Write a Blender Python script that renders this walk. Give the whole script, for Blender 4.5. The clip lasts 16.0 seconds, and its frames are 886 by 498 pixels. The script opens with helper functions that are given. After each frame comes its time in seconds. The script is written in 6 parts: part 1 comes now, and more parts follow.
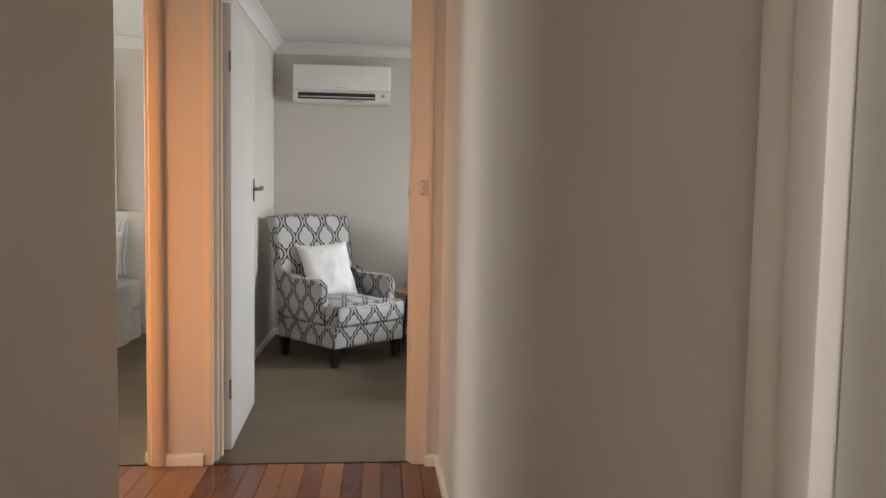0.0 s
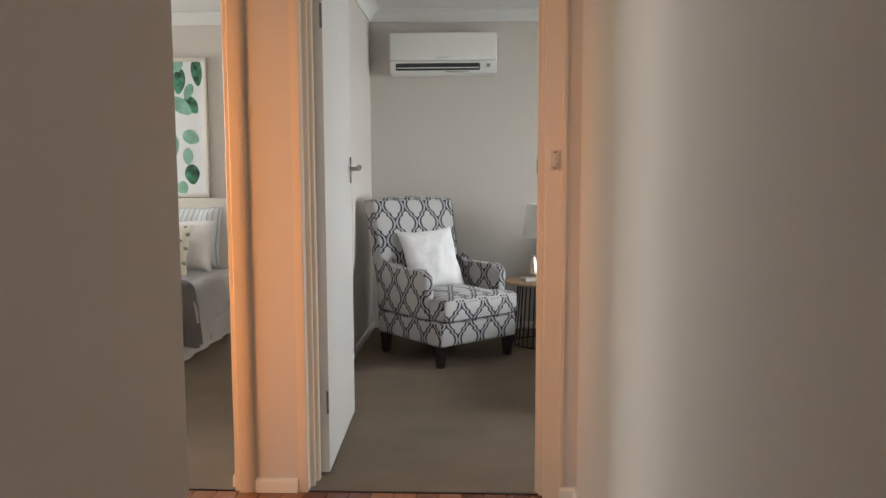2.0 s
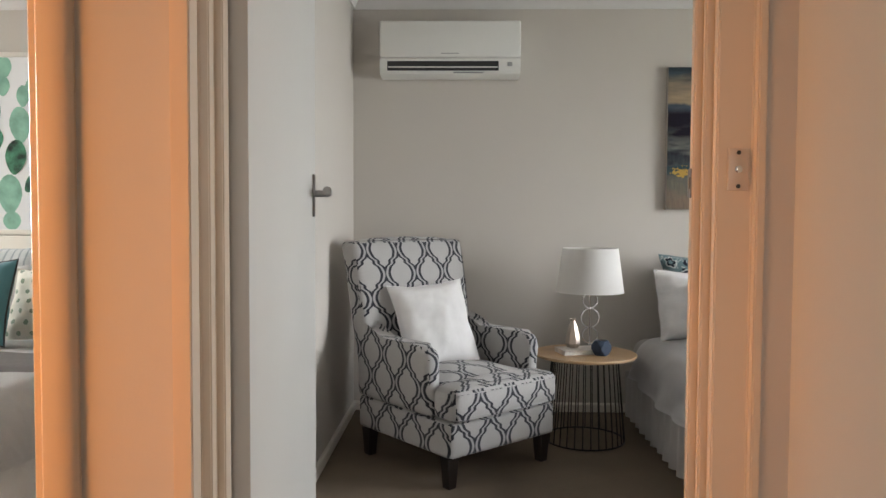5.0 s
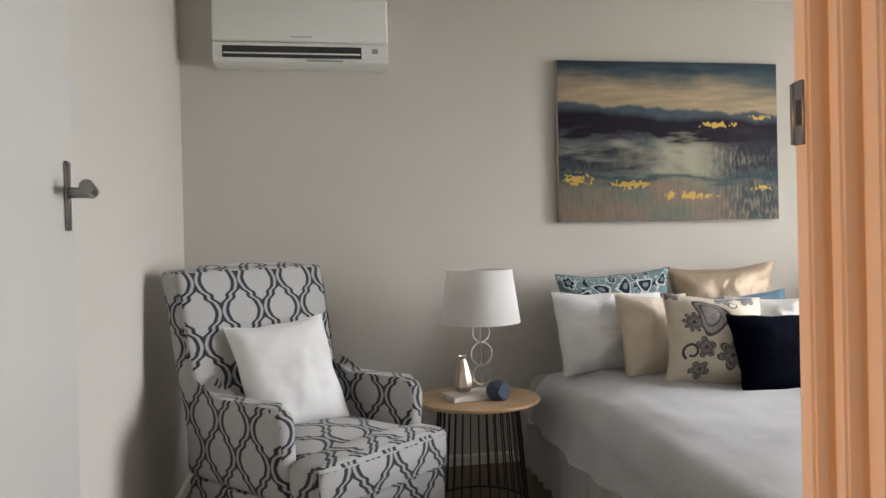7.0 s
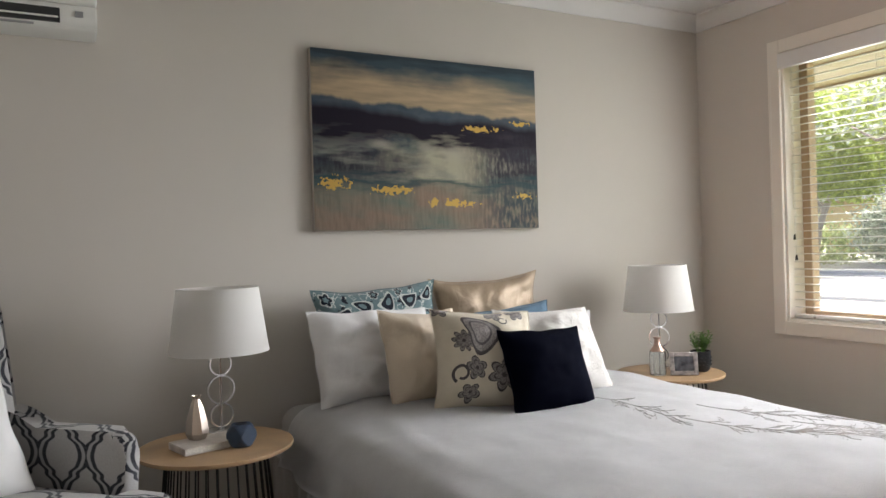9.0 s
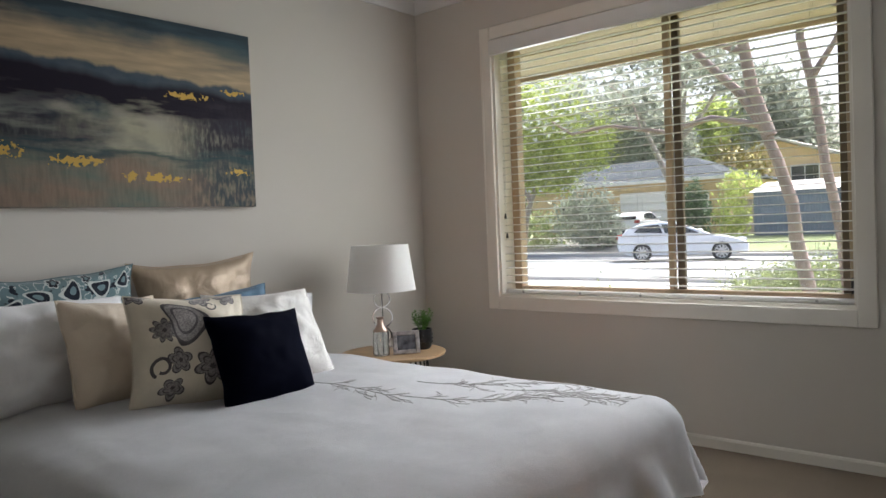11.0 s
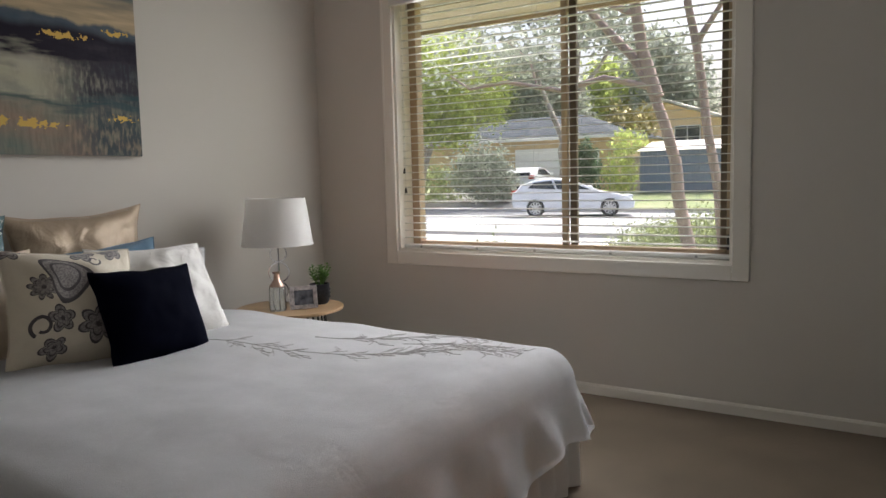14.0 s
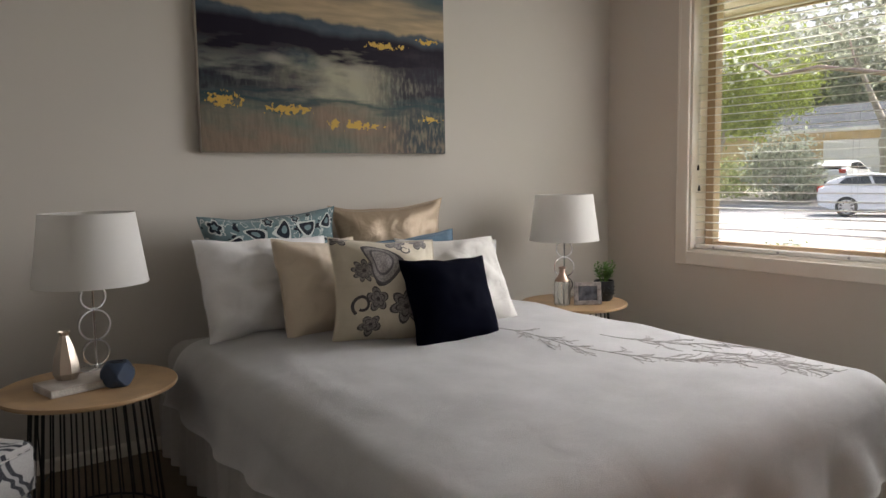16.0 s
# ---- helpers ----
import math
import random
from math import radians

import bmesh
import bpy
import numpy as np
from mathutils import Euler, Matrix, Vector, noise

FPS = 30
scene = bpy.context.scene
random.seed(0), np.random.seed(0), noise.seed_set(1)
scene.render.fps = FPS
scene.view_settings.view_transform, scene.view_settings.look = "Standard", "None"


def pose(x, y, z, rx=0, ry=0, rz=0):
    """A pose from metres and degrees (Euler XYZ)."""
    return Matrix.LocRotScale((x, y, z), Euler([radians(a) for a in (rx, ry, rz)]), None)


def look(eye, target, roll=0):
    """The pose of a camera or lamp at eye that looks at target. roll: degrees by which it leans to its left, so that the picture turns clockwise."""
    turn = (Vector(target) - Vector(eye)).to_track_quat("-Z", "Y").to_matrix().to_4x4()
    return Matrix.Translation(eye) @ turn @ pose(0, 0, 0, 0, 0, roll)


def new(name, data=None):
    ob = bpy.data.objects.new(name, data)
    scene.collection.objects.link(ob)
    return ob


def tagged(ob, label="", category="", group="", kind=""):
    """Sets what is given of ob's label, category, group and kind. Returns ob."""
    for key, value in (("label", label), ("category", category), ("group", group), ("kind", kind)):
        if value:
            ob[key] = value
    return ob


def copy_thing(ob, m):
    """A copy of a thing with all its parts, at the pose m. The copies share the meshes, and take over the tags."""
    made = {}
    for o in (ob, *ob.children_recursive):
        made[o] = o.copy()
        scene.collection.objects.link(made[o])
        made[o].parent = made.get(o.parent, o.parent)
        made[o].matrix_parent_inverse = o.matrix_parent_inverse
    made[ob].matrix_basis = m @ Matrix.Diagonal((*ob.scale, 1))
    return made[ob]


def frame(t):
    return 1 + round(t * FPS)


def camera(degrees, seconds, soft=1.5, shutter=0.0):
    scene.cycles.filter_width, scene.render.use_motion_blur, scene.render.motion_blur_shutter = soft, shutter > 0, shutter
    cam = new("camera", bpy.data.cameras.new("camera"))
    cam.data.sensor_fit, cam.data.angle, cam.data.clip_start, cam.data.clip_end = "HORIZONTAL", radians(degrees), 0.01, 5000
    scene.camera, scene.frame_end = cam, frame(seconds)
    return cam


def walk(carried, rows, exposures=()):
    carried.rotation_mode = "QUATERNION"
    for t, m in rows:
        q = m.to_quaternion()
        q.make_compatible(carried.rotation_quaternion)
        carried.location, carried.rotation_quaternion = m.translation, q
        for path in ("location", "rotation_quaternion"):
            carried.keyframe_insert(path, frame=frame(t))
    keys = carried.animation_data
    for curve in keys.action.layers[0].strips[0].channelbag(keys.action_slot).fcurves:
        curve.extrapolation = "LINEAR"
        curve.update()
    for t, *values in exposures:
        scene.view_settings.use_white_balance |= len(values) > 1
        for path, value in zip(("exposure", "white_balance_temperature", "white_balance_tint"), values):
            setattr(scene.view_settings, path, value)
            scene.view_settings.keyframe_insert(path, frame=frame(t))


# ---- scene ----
cam = camera(62.3, 16.0)
PATH = [
    (0, (0.529, 0.227, 1.171), (0.702, 2.215, 1.037), 1.0),
    (0.5, (0.48, 0.337, 1.156), (0.511, 2.33, 1.0), 1.0),
    (1, (0.437, 0.455, 1.149), (0.406, 2.447, 0.973), 0.6),
    (1.5, (0.43, 0.625, 1.132), (0.365, 2.615, 0.945), 0.1),
    (2, (0.426, 0.813, 1.146), (0.345, 2.803, 0.965), -0.2),
    (2.5, (0.423, 1.019, 1.161), (0.332, 3.01, 1.002), -0.2),
    (3, (0.397, 1.249, 1.154), (0.302, 3.241, 1.005), -0.1),
    (3.5, (0.349, 1.477, 1.144), (0.26, 3.471, 1.014), -0.0),
    (6, (0.256, 2.605, 1.14), (0.315, 4.603, 1.089), -0.2),
    (6.5, (0.281, 2.763, 1.137), (0.454, 4.755, 1.105), -1.1),
    (7, (0.288, 2.936, 1.107), (0.607, 4.91, 1.093), -1.3),
    (7.5, (0.299, 3.065, 1.144), (0.779, 5.007, 1.125), -1.4),
    (8, (0.331, 3.19, 1.138), (0.968, 5.086, 1.128), -1.5),
    (10.5, (0.565, 3.458, 1.067), (1.938, 4.912, 1.030), -2.1),
    (11, (0.590, 3.470, 1.058), (2.092, 4.789, 1.003), -2.3),
    (11.5, (0.611, 3.475, 1.049), (2.231, 4.645, 0.977), -2.4),
    (12, (0.62, 3.474, 1.046), (2.33, 4.507, 0.951), -2.4),
    (12.5, (0.617, 3.47, 1.051), (2.366, 4.432, 0.928), -2.2),
    (13, (0.614, 3.469, 1.053), (2.365, 4.425, 0.903), -1.8),
    (13.5, (0.6, 3.474, 1.059), (2.325, 4.472, 0.887), -1.5),
    (14, (0.584, 3.479, 1.064), (2.248, 4.573, 0.874), -1.4),
    (14.5, (0.578, 3.481, 1.073), (2.142, 4.71, 0.867), -1.4),
    (15, (0.57, 3.489, 1.073), (2.008, 4.864, 0.867), -1.3),
    (15.5, (0.549, 3.489, 1.081), (1.848, 4.996, 0.876), -1.1),
    (16, (0.532, 3.486, 1.089), (1.678, 5.114, 0.892), -0.9),
]
walk(cam, [(t, look(eye, target, roll)) for t, eye, target, roll in PATH],
     exposures=[(0.0, 2.15, 6150, 10), (2.5, 2.1, 6000, 9), (3.5, 1.95, 6000, 9), (6.0, 2.05, 6250, 11), (7.5, 1.98, 6200, 11), (8.2, 1.88, 6300, 12), (10.5, 1.38, 5950, 10), (12.5, 0.95, 6050, 11), (14.0, 1.0, 6150, 12), (16.0, 1.2, 6450, 13)])

# ---- daylight and added fill lamps ----
world = bpy.data.worlds.new("sky")
scene.world = world
world.use_nodes = True
wn = world.node_tree
sky = wn.nodes.new("ShaderNodeTexSky")
sky.sky_type = 'NISHITA'
sky.sun_disc = False
sky.sun_elevation = radians(58)
sky.sun_rotation = radians(105)
sky.air_density, sky.dust_density, sky.ozone_density = 1.0, 8.0, 1.0
wn.nodes["Background"].inputs["Strength"].default_value = 0.15
wn.links.new(sky.outputs[0], wn.nodes["Background"].inputs["Color"])

sun_data = bpy.data.lights.new("sun", 'SUN')
sun_data.energy, sun_data.angle, sun_data.color = 5.0, radians(20), (1.0, 0.96, 0.9)
sun = new("sun", sun_data)
sun.matrix_world = look((28.1, 0.15, 30), (10, 5, 0))


def area(name, place, target, w, h, watts, colour, spread=180):
    d = bpy.data.lights.new(name, 'AREA')
    d.shape, d.size, d.size_y, d.energy, d.color = 'RECTANGLE', w, h, watts, colour
    o = new(name, d)
    d.spread = radians(spread)
    o.matrix_world = look(place, target)
    return o


XR_LIGHT = 3.915
# unseen warm fill lamp, added for the orange glow from the hall branch
hall_glow = area("hall_warm_fill", (-1.90, 2.30, 0.95), (-0.36, 3.42, 1.0), 0.6, 1.7, 1.3, (1.0, 0.33, 0.05), 48)
# two neutral fill lamps added behind the camera; no fitting stands there
hall_overhead = area("hall_overhead_fill", (0.28, -1.2, 2.40), (0.28, -1.2, 0.0), 0.6, 1.2, 7.0, (1.0, 0.93, 0.86))
hall_back = area("hall_rear_fill", (0.25, -4.9, 1.45), (0.3, 3.0, 1.2), 0.8, 1.6, 6, (1.0, 0.95, 0.89))
# daylight through the bedroom window's opening
for wz in (0.93, 1.38, 1.83):  # the street and trees, then the brighter sky that falls on the bed
    area("window_street_light", (XR_LIGHT, 5.02, wz), (XR_LIGHT - 0.966, 5.02 + 0.05, wz - 0.22), 1.62, 0.38, 3.0, (1.0, 0.99, 0.94))
    area("window_sky_light", (XR_LIGHT, 4.95, wz), (1.60, 5.15, 0.45), 1.50, 0.36, 2.1, (0.98, 0.985, 0.99), 88)
# fill lamp added in an assumed, unseen opening at the branch's end
branch_light = area("branch_fill", (-2.56, 2.65, 1.20), (0.0, 2.55, 1.1), 1.2, 1.8, 5.4, (1.0, 0.82, 0.57))
# fill lamp added for the second bedroom's unseen daylight; no window is built
guest_light = area("guest_room_fill", (-4.30, 5.55, 1.5), (-1.0, 3.55, 1.0), 1.5, 1.3, 27, (1.0, 0.96, 0.88), 140)


# ---- materials ----
def mat(name, colour, rough=0.6, metal=0.0, vary=0.06, scale=8.0, bump=0.0, bump_scale=200.0, colour2=None, spec=0.5, island=0.0, fine=0.0):
    """A principled surface with two scales of variation and a fine relief."""
    m = bpy.data.materials.new(name)
    m.use_nodes = True
    nt = m.node_tree
    b = nt.nodes["Principled BSDF"]
    b.inputs["Roughness"].default_value = rough
    b.inputs["Metallic"].default_value = metal
    b.inputs["Specular IOR Level"].default_value = spec
    tc = nt.nodes.new("ShaderNodeTexCoord")
    n1 = nt.nodes.new("ShaderNodeTexNoise")
    n1.inputs["Scale"].default_value = scale
    n1.inputs["Detail"].default_value = 5
    nt.links.new(tc.outputs["Object"], n1.inputs["Vector"])
    mix = nt.nodes.new("ShaderNodeMix")
    mix.data_type = 'RGBA'
    c2 = colour2 or tuple(max(0.0, c * (1 - 3 * vary)) for c in colour)
    mix.inputs["A"].default_value = (*c2, 1)
    mix.inputs["B"].default_value = (*colour, 1)
    mr = nt.nodes.new("ShaderNodeMapRange")
    mr.inputs["From Min"].default_value, mr.inputs["From Max"].default_value = 0.3, 0.7
    nt.links.new(n1.outputs["Fac"], mr.inputs["Value"])
    nt.links.new(mr.outputs["Result"], mix.inputs["Factor"])
    out = mix.outputs["Result"]
    if fine:
        n3 = nt.nodes.new("ShaderNodeTexNoise")
        n3.inputs["Scale"].default_value = bump_scale
        n3.inputs["Detail"].default_value = 3
        nt.links.new(tc.outputs["Object"], n3.inputs["Vector"])
        m3 = nt.nodes.new("ShaderNodeMapRange")
        m3.inputs["From Min"].default_value, m3.inputs["From Max"].default_value = 0.3, 0.7
        m3.inputs["To Min"].default_value, m3.inputs["To Max"].default_value = 1 - fine, 1 + fine
        nt.links.new(n3.outputs["Fac"], m3.inputs["Value"])
        mul = nt.nodes.new("ShaderNodeVectorMath")
        mul.operation = 'SCALE'
        nt.links.new(out, mul.inputs[0])
        nt.links.new(m3.outputs["Result"], mul.inputs["Scale"])
        out = mul.outputs[0]
    if island:
        gi = nt.nodes.new("ShaderNodeNewGeometry")
        hs = nt.nodes.new("ShaderNodeHueSaturation")
        m4 = nt.nodes.new("ShaderNodeMapRange")
        m4.inputs["To Min"].default_value, m4.inputs["To Max"].default_value = 1 - island, 1 + island
        nt.links.new(gi.outputs["Random Per Island"], m4.inputs["Value"])
        nt.links.new(m4.outputs["Result"], hs.inputs["Value"])
        nt.links.new(out, hs.inputs["Color"])
        out = hs.outputs["Color"]
    nt.links.new(out, b.inputs["Base Color"])
    n2 = nt.nodes.new("ShaderNodeTexNoise")
    n2.inputs["Scale"].default_value = bump_scale
    n2.inputs["Detail"].default_value = 4
    nt.links.new(tc.outputs["Object"], n2.inputs["Vector"])
    if bump:
        bp = nt.nodes.new("ShaderNodeBump")
        bp.inputs["Strength"].default_value = bump
        bp.inputs["Distance"].default_value = 0.004
        nt.links.new(n2.outputs["Fac"], bp.inputs["Height"])
        nt.links.new(bp.outputs["Normal"], b.inputs["Normal"])
    r2 = nt.nodes.new("ShaderNodeMapRange")
    r2.inputs["To Min"].default_value, r2.inputs["To Max"].default_value = max(0.0, rough - 0.07), min(1.0, rough + 0.07)
    nt.links.new(n1.outputs["Fac"], r2.inputs["Value"])
    nt.links.new(r2.outputs["Result"], b.inputs["Roughness"])
    return m


wall_paint = mat("wall_paint", (0.60, 0.56, 0.51), 0.75, vary=0.012, scale=1.2, bump=0.06, bump_scale=160)
ceiling_paint = mat("ceiling_paint", (0.72, 0.71, 0.69), 0.8, vary=0.012, scale=1.0, bump=0.04, bump_scale=120)
trim_paint = mat("trim_gloss_paint", (0.78, 0.74, 0.67), 0.32, vary=0.015, scale=3, bump=0.05, bump_scale=60)
# cream trim paint with the hall's orange light mixed into its colour
hall_trim = mat("cream_trim_warm_lit", (0.70, 0.59, 0.465), 0.34, vary=0.02, scale=3, bump=0.05, bump_scale=60)
door_paint = mat("door_gloss_paint", (0.70, 0.69, 0.655), 0.36, vary=0.012, scale=2, bump=0.02, bump_scale=140)
white_plastic = mat("white_plastic", (0.80, 0.80, 0.76), 0.35, vary=0.01, scale=2)
grey_plastic = mat("grey_plastic", (0.35, 0.35, 0.35), 0.4, vary=0.02)
dark_plastic = mat("dark_plastic", (0.03, 0.03, 0.03), 0.5, vary=0.03)
carpet = mat("beige_wool_carpet", (0.225, 0.18, 0.135), 0.95, vary=0.06, scale=3.0, bump=0.9, bump_scale=420, fine=0.22, spec=0.1)
aluminium = mat("brushed_aluminium", (0.34, 0.36, 0.36), 0.35, 0.9, vary=0.03, scale=20)
tan_frame = mat("tan_window_paint", (0.44, 0.33, 0.22), 0.4, vary=0.03, scale=6)
brown_frame = mat("bronze_window_frame", (0.16, 0.12, 0.08), 0.4, 0.3, vary=0.05)
chrome = mat("chrome", (0.85, 0.85, 0.86), 0.1, 1.0, vary=0.02)
worn_chrome = mat("worn_chrome", (0.26, 0.25, 0.24), 0.3, 1.0, vary=0.08, scale=40)
black_wire = mat("black_powder_coat", (0.015, 0.014, 0.014), 0.45, vary=0.05)
dark_leg = mat("dark_stained_timber", (0.018, 0.013, 0.011), 0.35, vary=0.1, scale=30)
oak = mat("oak_veneer", (0.50, 0.33, 0.18), 0.45, vary=0.10, scale=9, bump=0.05, bump_scale=80)
blind_white = mat("white_blind_slat", (0.74, 0.73, 0.71), 0.45, vary=0.015, scale=5)
brass_plate = mat("painted_plate", (0.66, 0.55, 0.45), 0.35, 0.2, vary=0.05)

glass = bpy.data.materials.new("window_glass")
glass.use_nodes = True
_nt = glass.node_tree
_nt.nodes.clear()
_o = _nt.nodes.new("ShaderNodeOutputMaterial")
_t = _nt.nodes.new("ShaderNodeBsdfTransparent")
_g = _nt.nodes.new("ShaderNodeBsdfGlossy")
_g.inputs["Roughness"].default_value = 0.02
_m = _nt.nodes.new("ShaderNodeMixShader")
_m.inputs[0].default_value = 0.05
# patchy milky film put in the pane to imitate washed-out glare
_f = _nt.nodes.new("ShaderNodeBsdfTranslucent")
_f.inputs[0].default_value = (0.9, 0.9, 0.9, 1)
_d = _nt.nodes.new("ShaderNodeMixShader")
_veil = _nt.nodes.new("ShaderNodeTexNoise")
_veil.inputs["Scale"].default_value, _veil.inputs["Detail"].default_value = 3.0, 5.0
_dr = _nt.nodes.new("ShaderNodeMapRange")
_dr.inputs["To Min"].default_value, _dr.inputs["To Max"].default_value = 0.0, 0.03
_nt.links.new(_veil.outputs["Fac"], _dr.inputs["Value"])
_nt.links.new(_dr.outputs["Result"], _d.inputs[0])
_nt.links.new(_t.outputs[0], _d.inputs[1])
_nt.links.new(_f.outputs[0], _d.inputs[2])
_nt.links.new(_d.outputs[0], _m.inputs[1])
_nt.links.new(_g.outputs[0], _m.inputs[2])
_nt.links.new(_m.outputs[0], _o.inputs[0])

mirror = bpy.data.materials.new("mirror_glass")
mirror.use_nodes = True
_b = mirror.node_tree.nodes["Principled BSDF"]
_b.inputs["Metallic"].default_value, _b.inputs["Roughness"].default_value = 1.0, 0.02
_b.inputs["Base Color"].default_value = (0.74, 0.76, 0.75, 1)


# ---- mesh helpers ----
def finish(name, bm, material, smooth=None):
    me = bpy.data.meshes.new(name)
    bmesh.ops.recalc_face_normals(bm, faces=bm.faces)
    bm.to_mesh(me)
    bm.free()
    if material:
        me.materials.append(material)
    if smooth is not None:
        me.shade_smooth()
        me.set_sharp_from_angle(angle=radians(smooth))
    return me


def part(name, bm, material, parent, label="", smooth=40):
    """Links a bmesh as one mesh object under a thing or a part."""
    o = new(name, finish(name, bm, material, smooth))
    o.parent = parent
    return tagged(o, label) if label else o


def solo(name, bm, material, label, category, kind="", group="", smooth=40, at=None):
    o = new(name, finish(name, bm, material, smooth))
    if at:
        o.matrix_world = at
    return tagged(o, label, category, group, kind)


def thing(name, at, label, category, group=""):
    o = new(name)
    o.matrix_world = at
    o.empty_display_size = 0.1
    return tagged(o, label, category, group)


def box(bm, x0, x1, y0, y1, z0, z1, bevel=0.0, segs=2):
    r = bmesh.ops.create_cube(bm, size=1, matrix=Matrix.LocRotScale(((x0 + x1) / 2, (y0 + y1) / 2, (z0 + z1) / 2), None, (abs(x1 - x0), abs(y1 - y0), abs(z1 - z0))))
    if bevel:
        edges = list({e for v in r["verts"] for e in v.link_edges})
        bmesh.ops.bevel(bm, geom=edges, offset=bevel, segments=segs, profile=0.5, affect='EDGES')
    return bm


def boxes(*dims, bevel=0.0, segs=2):
    bm = bmesh.new()
    for d in dims:
        box(bm, *d, bevel=bevel, segs=segs)
    return bm


def lathe(bm, profile, n=32, at=(0, 0, 0), close=True):
    """Turns a list of (radius, height) round the z axis."""
    rings = []
    for r, z in profile:
        rings.append([bm.verts.new((at[0] + r * math.cos(2 * math.pi * i / n), at[1] + r * math.sin(2 * math.pi * i / n), at[2] + z)) for i in range(n)])
    for a, b in zip(rings, rings[1:]):
        for i in range(n):
            bm.faces.new((a[i], a[(i + 1) % n], b[(i + 1) % n], b[i]))
    if close:
        bm.faces.new(rings[0])
        bm.faces.new(rings[-1])
    return bm


def tube(bm, pts, radius, n=6, closed=False):
    """A round bar along points; radius may be a list."""
    pts = [Vector(p) for p in pts]
    rad = radius if isinstance(radius, (list, tuple)) else [radius] * len(pts)
    rings = []
    up = None
    for i, p in enumerate(pts):
        if closed:
            d = pts[(i + 1) % len(pts)] - pts[i - 1]
        else:
            d = pts[min(i + 1, len(pts) - 1)] - pts[max(i - 1, 0)]
        d.normalize()
        if up is None:
            up = d.orthogonal().normalized()
        side = d.cross(up)
        if side.length < 1e-5:
            side = d.orthogonal()
        side.normalize()
        up = side.cross(d).normalized()
        rings.append([bm.verts.new(p + rad[i] * (math.cos(2 * math.pi * k / n) * side + math.sin(2 * math.pi * k / n) * up)) for k in range(n)])
    pairs = list(zip(rings, rings[1:])) + ([(rings[-1], rings[0])] if closed else [])
    for a, b in pairs:
        for k in range(n):
            bm.faces.new((a[k], a[(k + 1) % n], b[(k + 1) % n], b[k]))
    if not closed:
        bm.faces.new(rings[0])
        bm.faces.new(rings[-1])
    return bm


def sweep_profile(bm, prof, p0, p1, out):
    """Runs a flat moulding profile of (away from wall, up) from p0 to p1; out points away from the wall."""
    p0, p1, out = Vector(p0), Vector(p1), Vector(out)
    up = Vector((0, 0, 1))
    a = [bm.verts.new(p0 + out * u + up * v) for u, v in prof]
    b = [bm.verts.new(p1 + out * u + up * v) for u, v in prof]
    n = len(prof)
    for i in range(n):
        bm.faces.new((a[i], a[(i + 1) % n], b[(i + 1) % n], b[i]))
    bm.faces.new(a)
    bm.faces.new(b)
    return bm


# ---- the plan ----
XL, XR = -0.365, 3.91          # bedroom side walls
YD0, YD1, YF = 3.385, 3.463, 6.54  # wall with the doors, far wall
ZC = 2.45
DOOR_SWING = 2.0
WARD_Y = 3.432
DX0, DX1, DH = -0.165, 0.657, 2.04  # bedroom doorway
GX0, GX1 = -1.27, -0.442        # second bedroom doorway
HX0, HX1 = -0.251, 0.80        # hall side walls
HY0 = 2.477                    # where the hall widens
WY0, WY1, WZ0, WZ1 = 4.165, 5.965, 0.665, 2.10  # window opening


def wall(name, label, *dims):
    return solo(name, boxes(*dims), wall_paint, label, "wall", "structure", smooth=None)


wall("wall_north", "off-white painted plaster bedroom wall behind the bed", (XL - 0.1, XR + 0.25, YF, YF + 0.12, 0, ZC))
wall("wall_west", "off-white plaster wall between the two bedrooms", (XL - 0.10, XL, 3.565, YF, 0, ZC))
wall("wall_east", "off-white plaster wall around the bedroom window",
     (XR, XR + 0.22, YD1 - 0.75, WY0, 0, ZC), (XR, XR + 0.22, WY1, YF, 0, ZC), (XR, XR + 0.22, WY0, WY1, 0, WZ0), (XR, XR + 0.22, WY0, WY1, WZ1, ZC))
wall("wall_south", "off-white plaster wall with the bedroom doorways",
     (-2.6, GX0, YD0, YD1, 0, ZC), (GX1, -0.22, 3.43, 3.52, 0, ZC), (XL - 0.1, -0.22, YD1, 3.565, 0, ZC), (GX0, GX1, YD0, YD1, DH, ZC), (-0.22, 0.752, YD0, YD1, DH + 0.07, ZC), (0.752, 1.36, YD0, YD1, 0, ZC), (1.36, XR, YD0, YD1, 2.22, ZC))
wall("wall_wardrobe", "plaster walls enclosing the wardrobe", (0.90, XR, YD1 - 0.75, YD1 - 0.65, 0, ZC), (1.26, 1.36, YD1 - 0.65, YD0, 0, ZC))
wall("wall_hall_right", "off-white painted plaster hall wall", (HX1, HX1 + 0.10, -5.2, YD0, 0, ZC))
wall("wall_hall_left", "off-white painted plaster hall wall ending at a corner", (HX0 - 0.10, HX0, -5.2, HY0, 0, ZC))
# out of view; hall lengthened to here so the rear fill falls off slowly
wall("wall_hall_end", "unseen plaster wall closing the lengthened hall", (HX0 - 0.1, HX1 + 0.1, -5.3, -5.2, 0, ZC))
# the opening is out of view, cut to hold the branch fill lamp
wall("wall_hall_branch", "plaster walls of the hall branch", (-2.7, -2.6, 0.4, 2.0, 0, ZC), (-2.7, -2.6, 3.3, YD1, 0, ZC), (-2.7, -2.6, 2.0, 3.3, 2.15, ZC), (-2.6, HX0 - 0.1, 0.3, 0.4, 0, ZC))
